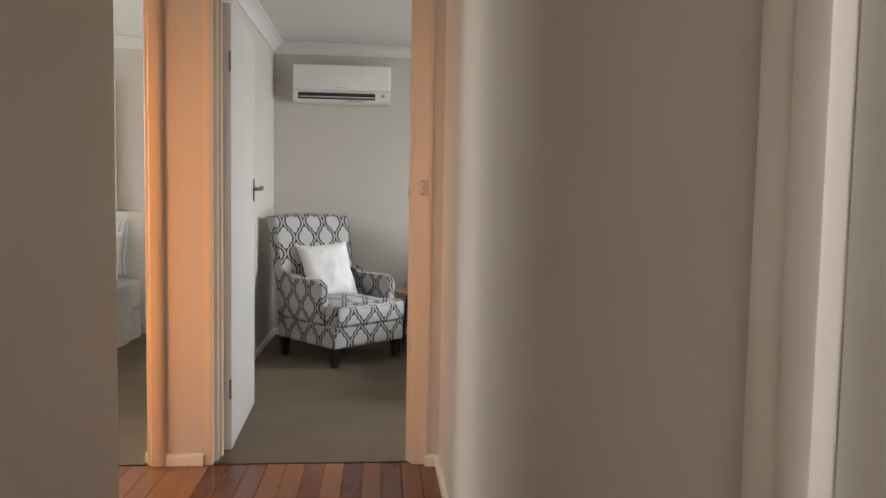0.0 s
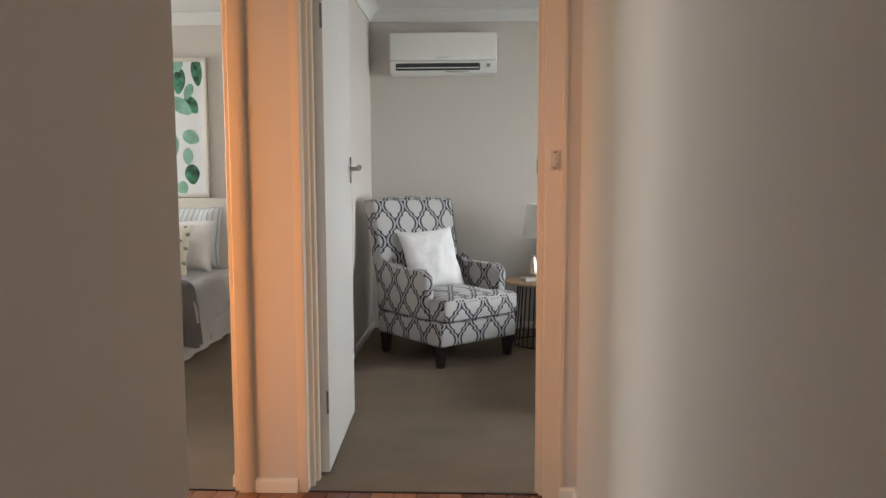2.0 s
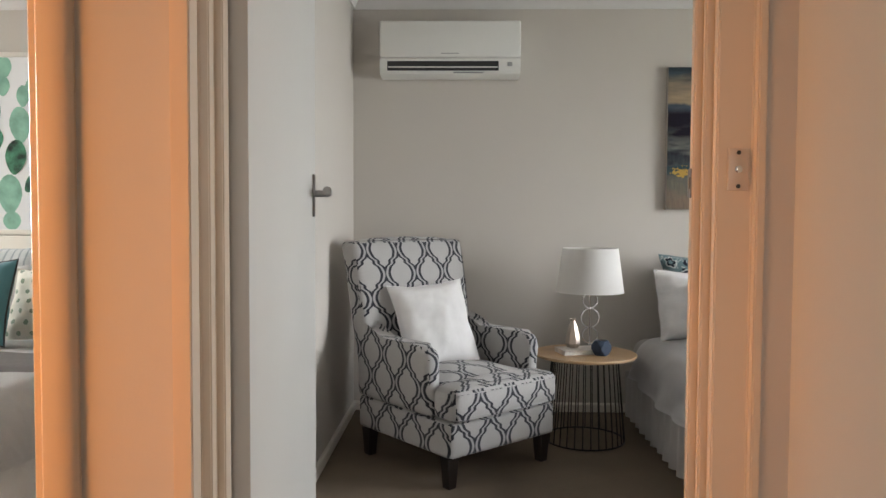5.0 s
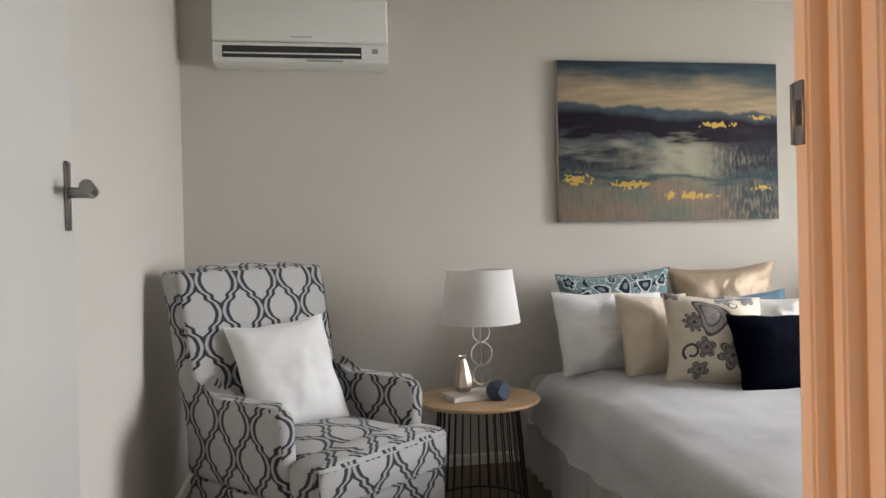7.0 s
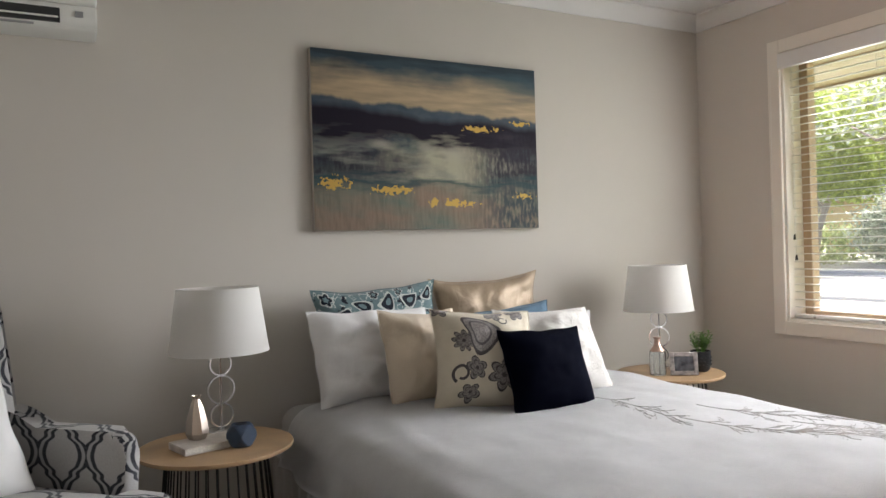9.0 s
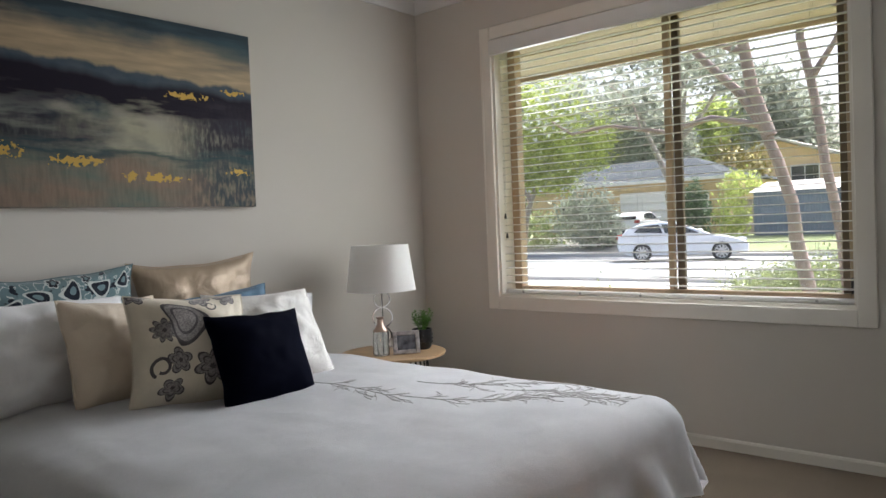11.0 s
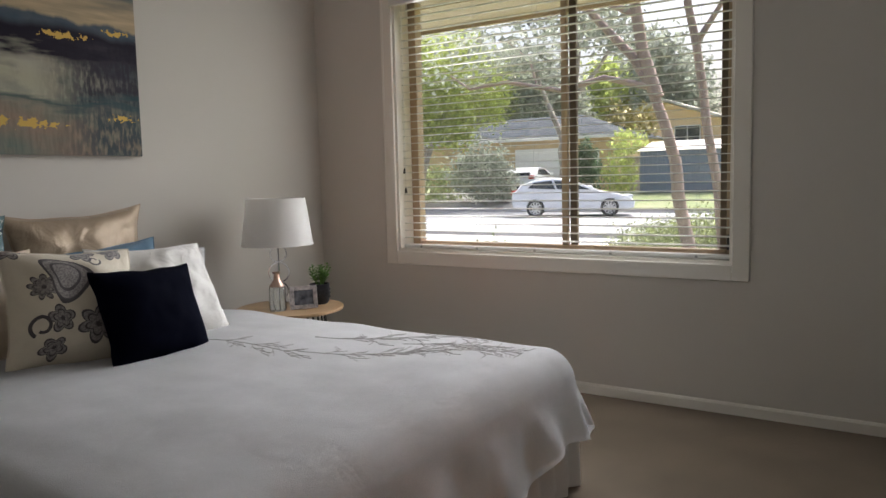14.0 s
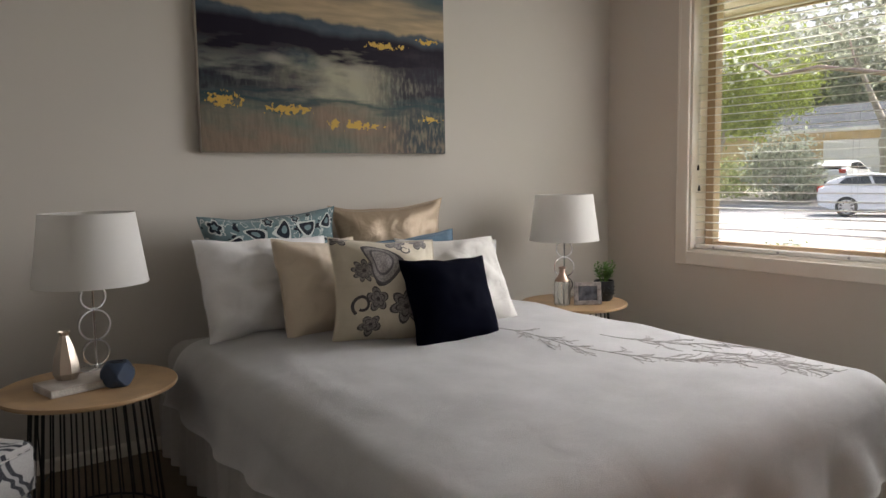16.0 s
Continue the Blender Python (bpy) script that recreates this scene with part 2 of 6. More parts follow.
wall("wall_guest_north", "pale plaster wall of the second bedroom", (-4.45, XL - 0.1, YF, YF + 0.12, 0, ZC))
wall("wall_guest_west", "pale plaster wall of the second bedroom", (-4.55, -4.45, YD1, YF + 0.12, 0, ZC), (-4.45, -2.6, YD0, YD1, 0, ZC))

bm = boxes((-4.7, XR + 0.22, -5.4, YF + 0.2, ZC, ZC + 0.12))
solo("ceiling", bm, ceiling_paint, "flat white plasterboard ceiling", "ceiling", "structure", smooth=None)
bm = boxes((XL - 0.1, XR, YD1 - 0.03, YF, -0.1, 0.0), (XL - 4.2, XL - 0.1, YD1 - 0.03, YF, -0.1, 0.0), (1.36, XR, YD1 - 0.65, YD1 - 0.03, -0.1, 0.0))
solo("floor_carpet", bm, carpet, "beige wool pile carpet of the bedrooms", "carpet", "structure", smooth=None)

cove = [(0, 0), (0.0, -0.085), (0.012, -0.085), (0.018, -0.07), (0.03, -0.045), (0.05, -0.025), (0.07, -0.015), (0.085, -0.012), (0.085, 0)]
bm = bmesh.new()
sweep_profile(bm, cove, (XL, YF, ZC), (XR, YF, ZC), (0, -1, 0))
sweep_profile(bm, cove, (XL, 3.565, ZC), (XL, YF, ZC), (1, 0, 0))
sweep_profile(bm, cove, (XR, YD1, ZC), (XR, YF, ZC), (-1, 0, 0))
sweep_profile(bm, cove, (XL, YD1, ZC), (XR, YD1, ZC), (0, 1, 0))
sweep_profile(bm, cove, (-4.45, YF, ZC), (XL - 0.1, YF, ZC), (0, -1, 0))
solo("cornice", bm, ceiling_paint, "white coved plaster cornice", "cornice", "structure", smooth=35)

skirt = [(0, 0), (0.016, 0), (0.016, 0.042), (0.010, 0.050), (0, 0.052)]
bm = bmesh.new()
sweep_profile(bm, skirt, (XL, YF, 0), (XR, YF, 0), (0, -1, 0))
sweep_profile(bm, skirt, (XL, 3.575, 0), (XL, YF, 0), (1, 0, 0))
sweep_profile(bm, skirt, (XR, YD1 + 0.045, 0), (XR, YF, 0), (-1, 0, 0))
sweep_profile(bm, skirt, (HX1, -5.2, 0), (HX1, YD0, 0), (-1, 0, 0))
sweep_profile(bm, skirt, (DX1 + 0.082, YD0, 0), (HX1, YD0, 0), (0, -1, 0))
sweep_profile(bm, skirt, (GX1 + 0.062, 3.43, 0), (-0.222, 3.43, 0), (0, -1, 0))
sweep_profile(bm, skirt, (HX0, -5.2, 0), (HX0, HY0, 0), (1, 0, 0))
sweep_profile(bm, skirt, (-4.45, YF, 0), (XL - 0.1, YF, 0), (0, -1, 0))
sweep_profile(bm, skirt, (XL - 0.1, YD1, 0), (XL - 0.1, YF, 0), (-1, 0, 0))
solo("baseboard", bm, trim_paint, "cream gloss painted timber skirting board", "skirting", "structure", smooth=35)


# ---- door frames and doors ----
def architrave(name, x_in, side, y, out, w, top=DH, label="cream gloss painted moulded timber architrave"):
    """One upright of moulded architrave: stepped from the opening edge outward."""
    bm = bmesh.new()
    prof = [(0.0, 0.014), (w * 0.06, 0.017), (w * 0.45, 0.018), (w * 0.80, 0.016), (w * 0.90, 0.013), (w, 0.007), (w, 0.0), (0.0, 0.0)]
    a = [bm.verts.new((x_in + side * u, y + out * v, 0.0)) for u, v in prof]
    b = [bm.verts.new((x_in + side * u, y + out * v, top + w)) for u, v in prof]
    n = len(prof)
    for i in range(n):
        bm.faces.new((a[i], a[(i + 1) % n], b[(i + 1) % n], b[i]))
    bm.faces.new(a)
    bm.faces.new(b)
    return solo(name, bm, hall_trim, label, "architrave", "structure", smooth=30)


architrave("trim_architrave_guest", GX1, 1, 3.43, -1, 0.06)
architrave("trim_architrave_guest_far", GX0, -1, YD0, -1, 0.06)


def stepped_post(name, plan, top, label):
    """An upright extruded from a stepped plan outline."""
    bm = bmesh.new()
    a = [bm.verts.new((x, y, 0.0)) for x, y in plan]
    b = [bm.verts.new((x, y, top)) for x, y in plan]
    n = len(plan)
    for i in range(n):
        bm.faces.new((a[i], a[(i + 1) % n], b[(i + 1) % n], b[i]))
    bm.faces.new(a)
    bm.faces.new(b)
    bmesh.ops.bevel(bm, geom=[e for e in bm.edges if abs(e.verts[0].co.z - e.verts[1].co.z) > 0.5], offset=0.0025, segments=2, affect='EDGES')
    return solo(name, bm, hall_trim, label, "door frame", "structure", smooth=40)


# moulded jambs: stepped reveals either side of the bedroom doorway
stepped_post("trim_jamb_right", [(0.70, YD1 + 0.002), (DX1, YD1 + 0.002), (DX1, 3.447), (0.677, 3.446), (0.677, 3.438), (0.667, 3.437), (0.667, 3.424), (0.687, 3.423), (0.687, 3.417), (0.678, 3.416), (0.680, 3.400), (0.737, 3.397), (0.737, 3.380), (0.752, 3.380), (0.752, YD1)], DH, "cream gloss painted stepped door jamb")
stepped_post("trim_jamb_left", [(-0.22, 3.422), (-0.186, 3.422), (-0.184, 3.458), (-0.190, 3.464), (-0.190, 3.474), (-0.172, 3.478), (-0.172, 3.504), (-0.182, 3.508), (-0.182, 3.528), (-0.165, 3.532), (-0.165, 3.566), (-0.22, 3.567)], DH, "cream gloss painted stepped door jamb")
solo("trim_door_heads", boxes((-0.219, 0.752, YD0 - 0.006, YD1 + 0.003, DH, DH + 0.07), (GX0 - 0.06, GX1 + 0.06, YD0 - 0.018, YD0, DH, DH + 0.06), bevel=0.002, segs=1), hall_trim, "cream gloss painted door head trim", "architrave", "structure", smooth=None)
JT = 0.018
gj = boxes((GX0, GX0 + JT, YD0 - 0.008, YD1 + 0.004, 0, DH), (GX1 - JT, GX1, 3.425, 3.522, 0, DH), (GX0 + JT, GX1 - JT, YD0 - 0.008, YD1 + 0.004, DH - JT, DH), bevel=0.002, segs=1)
solo("trim_guest_door_lining", gj, hall_trim, "cream gloss painted door lining", "door frame", "structure", smooth=None)
# a doorway beside the camera's start, in the right-hand hall wall
bm = boxes((HX1 - 0.020, HX1 + 0.0, 0.625, 0.665, 0, 2.1), (HX1 - 0.012, HX1 + 0.0, 0.665, 0.72, 0, 2.1), (HX1 - 0.016, HX1 + 0.0, -0.26, -0.18, 0, 2.1), bevel=0.004)
solo("trim_architrave_side_door", bm, trim_paint, "cream gloss painted moulded architrave", "architrave", "structure")
sd = thing("door_2", pose(0, 0, 0), "closed white gloss hall door", "door")
sd["kind"] = "structure"
part("door_leaf", boxes((HX1 - 0.006, HX1 + 0.0, -0.18, 0.622, 0.01, 2.04), bevel=0.002), door_paint, sd)


# bedroom door: hinged on the west jamb, standing open into the room
door = thing("door_1", pose(-0.134, 3.585, 0, 0, 0, 90 + DOOR_SWING), "white gloss flush door standing open against the wall", "door")
door["kind"] = "structure"
part("door_leaf", boxes((0.0, 0.775, 0.0, 0.038, 0.012, DH - 0.02), bevel=0.002), door_paint, door)
plate = part("handle_plate", boxes((0.722, 0.746, -0.006, 0.0, 1.145, 1.268), bevel=0.0025), worn_chrome, door, "worn chrome back plate")
bm = bmesh.new()
tube(bm, [(0.734, -0.004, 1.212), (0.734, -0.040, 1.212)], 0.010, 10)
tube(bm, [(0.740, -0.040, 1.212), (0.728, -0.046, 1.213), (0.70, -0.050, 1.216), (0.672, -0.050, 1.218)], [0.011, 0.010, 0.010, 0.013], 10)
part("lever", bm, worn_chrome, plate, "worn chrome lever")
for hz in (0.25, 1.72):
    bm = bmesh.new()
    tube(bm, [(-0.006, 0.004, hz), (-0.006, 0.004, hz + 0.09)], 0.005, 8)
    part("hinge", bm, worn_chrome, door)

# plates on the right-hand jamb
cp = thing("catch_plate", pose(0.7125, 3.3955, 1.222), "painted-over catch plate with two dark screws on the architrave", "catch plate")
part("plate", boxes((-0.016, 0.016, -0.003, 0.003, -0.034, 0.034), bevel=0.0012), brass_plate, cp)
for dz in (-0.027, 0.027):
    bm = lathe(bmesh.new(), [(0.0034, 0), (0.0034, 0.002)], 10)
    bm.transform(pose(0, -0.003, dz, 90))
    part("screw", bm, dark_plastic, cp)
bm = lathe(bmesh.new(), [(0.006, 0), (0.006, 0.003), (0.004, 0.004)], 14)
bm.transform(pose(0, -0.003, 0, 90))
part("button", bm, chrome, cp)
sp = thing("strike_plate", pose(DX1, YD1 + 0.002, 1.203), "steel latch strike plate on the door jamb", "strike plate")
part("plate", boxes((-0.0016, 0.0004, -0.014, -0.001, -0.025, 0.025), (-0.0024, 0.0004, -0.003, 0.0015, -0.024, 0.024), bevel=0.0007, segs=1), worn_chrome, sp)
part("latch_hole", boxes((-0.0020, -0.0010, -0.012, -0.006, -0.010, 0.010)), dark_plastic, sp)

# ---- window ----
AO = 0.072
bm = boxes((XR - 0.018, XR, WY0 - AO, WY0, WZ0 - AO, WZ1 + AO), (XR - 0.018, XR, WY1, WY1 + AO, WZ0 - AO, WZ1 + AO), (XR - 0.018, XR, WY0, WY1, WZ0 - AO, WZ0), (XR - 0.018, XR, WY0, WY1, WZ1, WZ1 + AO), bevel=0.003, segs=1)
win = thing("window_1", pose(0, 0, 0), "wide two-pane sliding window with tan frame and painted surround", "window")
win["kind"] = "structure"
part("window_surround", bm, trim_paint, win, "cream painted flat timber architrave")
XI = XR + 0.125
part("window_reveal", boxes((XR, XR + 0.215, WY0 - 0.001, WY0 + 0.014, WZ0, WZ1), (XR, XR + 0.215, WY1 - 0.014, WY1 + 0.001, WZ0, WZ1), (XR, XR + 0.215, WY0 + 0.014, WY1 - 0.014, WZ0 - 0.001, WZ0 + 0.014), (XR, XR + 0.215, WY0 + 0.014, WY1 - 0.014, WZ1 - 0.014, WZ1 + 0.001)), trim_paint, win)
fy0, fy1, fz0, fz1 = WY0 + 0.014, WY1 - 0.014, WZ0 + 0.014, WZ1 - 0.014
MY = 4.985
part("window_frame", boxes((XI, XI + 0.06, fy0, fy0 + 0.04, fz0, fz1), (XI, XI + 0.06, fy1 - 0.05, fy1, fz0, fz1), (XI, XI + 0.06, fy0 + 0.04, fy1 - 0.05, fz0, fz0 + 0.035), (XI, XI + 0.06, fy0 + 0.04, fy1 - 0.05, fz1 - 0.035, fz1), bevel=0.003, segs=1), tan_frame, win)
part("mullion", boxes((XI + 0.005, XI + 0.03, MY + 0.004, MY + 0.036, fz0 + 0.035, fz1 - 0.035), bevel=0.003, segs=1), tan_frame, win)
part("sash_stile", boxes((XI + 0.032, XI + 0.056, MY - 0.036, MY + 0.002, fz0 + 0.035, fz1 - 0.035), (XI + 0.032, XI + 0.056, fy0 + 0.041, fy0 + 0.075, fz0 + 0.036, fz1 - 0.036), bevel=0.003, segs=1), brown_frame, win, "dark bronze sliding sash stile")
for y0, y1, dx in ((fy0 + 0.04, MY, 0.044), (MY, fy1 - 0.05, 0.02)):
    p = part("pane", boxes((XI + dx, XI + dx + 0.004, y0, y1, fz0 + 0.03, fz1 - 0.03)), glass, win)
    p.visible_shadow = False

# venetian blind
blind = thing("venetian_blind", pose(0, 0, 0), "white timber venetian blind with open slats in the window", "blind")
XB = XR + 0.052
part("valance", boxes((XR - 0.028, XR + 0.004, WY0 - 0.004, WY1 + 0.004, WZ1 - 0.085, WZ1 - 0.004), bevel=0.004), blind_white, blind)
part("head_rail", boxes((XB - 0.03, XB + 0.03, WY0 + 0.02, WY1 - 0.02, WZ1 - 0.06, WZ1 - 0.016)), blind_white, blind)
part("bottom_rail", boxes((XB - 0.026, XB + 0.026, WY0 + 0.02, WY1 - 0.02, WZ0 + 0.018, WZ0 + 0.036), bevel=0.004), blind_white, blind)
bm = bmesh.new()
box(bm, -0.018, 0.018, WY0 + 0.022, WY1 - 0.022, -0.0016, 0.0016)
slat_mesh = finish("slat", bm, mat("cream_blind_slat", (0.80, 0.785, 0.75), 0.5, vary=0.04, scale=4))
zs = WZ0 + 0.075
while zs < WZ1 - 0.09:
    o = new("slat", slat_mesh)
    o.parent = blind
    o.matrix_local = pose(XB, 0, zs, 0, -3 + 1.5 * noise.noise((zs * 9, 0, 0)), 0.05 * noise.noise((zs * 5, 3, 0)))
    zs += 0.0405
for cy in (WY0 + 0.16, WY0 + 0.56, (WY0 + WY1) / 2 + 0.06, WY1 - 0.5, WY1 - 0.14):
    bm = bmesh.new()
    for dx in (-0.027, 0.027):
        tube(bm, [(XB + dx, cy, WZ0 + 0.03), (XB + dx, cy, WZ1 - 0.06)], 0.0007, 4)
    part("ladder_cord", bm, grey_plastic, blind)
    part("cord_plug", boxes((XB - 0.03, XB - 0.025, cy - 0.006, cy + 0.006, WZ0 + 0.02, WZ0 + 0.03)), grey_plastic, blind)
bm = bmesh.new()
for k, (cy, ze) in enumerate(((WY1 - 0.045, 1.12), (WY1 - 0.052, 1.02))):
    tube(bm, [(XB - 0.035, cy, WZ1 - 0.07), (XB - 0.038, cy, ze)], 0.0012, 4)
tube(bm, [(XR - 0.022, WY1 + 0.052, WZ1 - 0.03), (XR - 0.024, WY1 + 0.055, 1.5), (XR - 0.024, WY1 + 0.060, 1.02)], 0.0012, 4)
part("pull_cord", bm, blind_white, blind)
part("sash_lock", boxes((XI - 0.022, XI + 0.002, fy0 + 0.006, fy0 + 0.034, fz0 + 0.037, fz0 + 0.105), bevel=0.003, segs=1), dark_plastic, win, "black plastic sash lock")
for cy, ze in ((WY1 - 0.045, 1.10), (WY1 - 0.052, 0.99)):
    bm = lathe(bmesh.new(), [(0.003, 0.03), (0.006, 0.022), (0.008, 0.0)], 10, (XB - 0.038, cy, ze))
    part("cord_tassel", bm, dark_plastic, blind, "small dark cord tassel")

# ---- mirrored wardrobe ----
ward = thing("sliding_wardrobe", pose(0, 0, 0), "built-in wardrobe with mirrored sliding doors in grey aluminium frames", "wardrobe")
YM = WARD_Y
part("side_channel", boxes((XR - 0.03, XR - 0.001, YM - 0.06, YM + 0.055, 0.0, 2.22), bevel=0.002, segs=1), aluminium, ward, "grey aluminium wall channel")
part("bottom_track", boxes((1.37, XR - 0.031, YM - 0.07, YM + 0.006, 0.001, 0.012)), aluminium, ward)
part("top_track", boxes((1.37, XR - 0.031, YM - 0.07, YM + 0.006, 2.19, 2.219)), aluminium, ward)
for x0, x1, yo in ((2.60, XR - 0.034, 0.0), (1.39, 2.64, -0.034)):
    sd = part("sliding_door", boxes((x0, x0 + 0.03, YM + yo - 0.026, YM + yo, 0.014, 2.187), (x1 - 0.03, x1, YM + yo - 0.026, YM + yo, 0.014, 2.187), (x0 + 0.03, x1 - 0.03, YM + yo - 0.026, YM + yo, 0.014, 0.05), (x0 + 0.03, x1 - 0.03, YM + yo - 0.026, YM + yo, 2.15, 2.187), bevel=0.002, segs=1), aluminium, ward)
    part("mirror_panel", boxes((x0 + 0.03, x1 - 0.03, YM + yo - 0.016, YM + yo - 0.010, 0.05, 2.15)), mirror, sd, "clear mirror panel")


# ---- fabrics ----
def fabric(name, colour, vary=0.04, rough=0.9, weave=500, bump=0.35, sheen=0.2, crease=0.25):
    m = mat(name, colour, rough, vary=vary, scale=6, bump=bump, bump_scale=weave, fine=0.05, spec=0.2)
    nt = m.node_tree
    b = nt.nodes["Principled BSDF"]
    b.inputs["Sheen Weight"].default_value = sheen
    # broad creases under the weave
    tc = nt.nodes.new("ShaderNodeTexCoord")
    n = nt.nodes.new("ShaderNodeTexNoise")
    n.inputs["Scale"].default_value, n.inputs["Detail"].default_value, n.inputs["Distortion"].default_value = 9, 3, 1.2
    nt.links.new(tc.outputs["Object"], n.inputs["Vector"])
    bp = nt.nodes.new("ShaderNodeBump")
    bp.inputs["Strength"].default_value, bp.inputs["Distance"].default_value = crease, 0.02
    nt.links.new(n.outputs["Fac"], bp.inputs["Height"])
    old = b.inputs["Normal"].links[0].from_node
    nt.links.new(bp.outputs["Normal"], old.inputs["Normal"])
    return m


def node(nt, kind, **inputs):
    n = nt.nodes.new("ShaderNode" + kind)
    for k, v in inputs.items():
        n.inputs[k].default_value = v
    return n


def calc(nt, op, a, b=None, c=None):
    n = nt.nodes.new("ShaderNodeMath")
    n.operation = op
    for i, v in enumerate((a, b, c)):
        if v is None:
            continue
        if isinstance(v, (int, float)):
            n.inputs[i].default_value = v
        else:
            nt.links.new(v, n.inputs[i])
    return n.outputs[0]


def blend(nt, fac, a, b):
    n = nt.nodes.new("ShaderNodeMix")
    n.data_type = 'RGBA'
    for key, v in (("Factor", fac), ("A", a), ("B", b)):
        if isinstance(v, (tuple, float, int)):
            n.inputs[key].default_value = (*v, 1) if isinstance(v, tuple) else v
        else:
            nt.links.new(v, n.inputs[key])
    return n.outputs["Result"]


def uv_axes(nt):
    uv = nt.nodes.new("ShaderNodeUVMap")
    sp = nt.nodes.new("ShaderNodeSeparateXYZ")
    nt.links.new(uv.outputs[0], sp.inputs[0])
    return uv.outputs[0], sp.outputs[0], sp.outputs[1]


def noise_at(nt, vec, scale, detail=4, stretch=(1, 1, 1)):
    mp = nt.nodes.new("ShaderNodeMapping")
    mp.inputs["Scale"].default_value = stretch
    nt.links.new(vec, mp.inputs[0])
    n = node(nt, "TexNoise", Scale=scale, Detail=detail)
    nt.links.new(mp.outputs[0], n.inputs["Vector"])
    return n.outputs["Fac"]


def step(nt, v, edge, soft):
    n = nt.nodes.new("ShaderNodeMapRange")
    n.inputs["From Min"].default_value, n.inputs["From Max"].default_value = edge - soft, edge + soft
    nt.links.new(v, n.inputs["Value"])
    return n.outputs["Result"]


def repaint(m, out):
    nt = m.node_tree
    nt.links.new(out, nt.nodes["Principled BSDF"].inputs["Base Color"])
    return m


# ogee trellis upholstery: pairs of navy lines on warm grey linen
trellis = fabric("ogee_trellis_upholstery", (0.60, 0.58, 0.55), weave=700, crease=0.12)
nt = trellis.node_tree
vec, u, v = uv_axes(nt)
uu = calc(nt, 'DIVIDE', u, 0.186)
vv = calc(nt, 'MULTIPLY', v, 2 * math.pi / 0.232)
s1 = calc(nt, 'SINE', vv)
c1 = calc(nt, 'COSINE', vv)
c2 = calc(nt, 'MULTIPLY', c1, c1)
notch = calc(nt, 'MULTIPLY', calc(nt, 'SINE', calc(nt, 'MULTIPLY', vv, 6.0)), calc(nt, 'MULTIPLY', c1, calc(nt, 'MULTIPLY', c2, c2)))
curve = calc(nt, 'SUBTRACT', calc(nt, 'MULTIPLY', s1, 0.200), calc(nt, 'MULTIPLY', notch, 0.040))
dist = calc(nt, 'ABSOLUTE', calc(nt, 'SUBTRACT', calc(nt, 'PINGPONG', uu, 0.5), calc(nt, 'ADD', curve, 0.25)))
line = calc(nt, 'SUBTRACT', 1.0, step(nt, calc(nt, 'ABSOLUTE', calc(nt, 'SUBTRACT', dist, 0.076)), 0.041, 0.010))
gap = calc(nt, 'LESS_THAN', dist, 0.045)
wear = noise_at(nt, vec, 160, 3)
base = blend(nt, wear, (0.36, 0.35, 0.34), (0.50, 0.49, 0.48))
base = blend(nt, gap, base, (0.38, 0.375, 0.37))
repaint(trellis, blend(nt, calc(nt, 'MULTIPLY', line, calc(nt, 'ADD', 0.82, calc(nt, 'MULTIPLY', wear, 0.25))), base, (0.007, 0.010, 0.020)))

white_cotton = fabric("white_cotton", (0.83, 0.82, 0.82), crease=0.3)
off_white = fabric("off_white_cotton", (0.70, 0.67, 0.63), crease=0.5)
white_linen = fabric("white_linen_cushion", (0.80, 0.79, 0.78), crease=0.14)
bed_cotton = fabric("white_cotton_bedspread", (0.86, 0.85, 0.85), weave=400, crease=0.15)
cream_satin = fabric("cream_embossed_satin", (0.67, 0.565, 0.44), rough=0.55, crease=0.45)
gold_satin = fabric("champagne_satin", (0.47, 0.37, 0.27), rough=0.30, crease=0.55, sheen=0.0)
gold_satin.node_tree.nodes["Principled BSDF"].inputs["Metallic"].default_value = 0.25
navy_velvet = fabric("navy_velvet", (0.0015, 0.002, 0.007), sheen=0.0, crease=0.03)
navy_velvet.node_tree.nodes["Principled BSDF"].inputs["Specular IOR Level"].default_value = 0.03
blue_linen = fabric("slate_blue_linen", (0.12, 0.20, 0.28))
valance_cloth = fabric("grey_white_valance", (0.56, 0.54, 0.52), crease=0.2)
teal_velvet = fabric("teal_velvet", (0.09, 0.22, 0.25), rough=0.7)
grey_knit = fabric("grey_knitted_throw", (0.27, 0.245, 0.24), weave=180, bump=0.8)
stripe_cloth = fabric("pale_ticking_stripe", (0.62, 0.66, 0.68))
nt = stripe_cloth.node_tree
vec, u, v = uv_axes(nt)
repaint(stripe_cloth, blend(nt, calc(nt, 'LESS_THAN', calc(nt, 'PINGPONG', u, 0.02), 0.005), (0.70, 0.72, 0.73), (0.42, 0.47, 0.50)))

dot_cloth = fabric("cream_print_with_green_sprigs", (0.74, 0.71, 0.62))
nt = dot_cloth.node_tree
vec, u, v = uv_axes(nt)
row = calc(nt, 'FLOOR', calc(nt, 'DIVIDE', v, 0.055))
us = calc(nt, 'ADD', u, calc(nt, 'MULTIPLY', calc(nt, 'MODULO', row, 2.0), 0.035))
du = calc(nt, 'SUBTRACT', calc(nt, 'FRACT', calc(nt, 'DIVIDE', us, 0.07)), 0.5)
dv = calc(nt, 'SUBTRACT', calc(nt, 'FRACT', calc(nt, 'DIVIDE', v, 0.055)), 0.5)
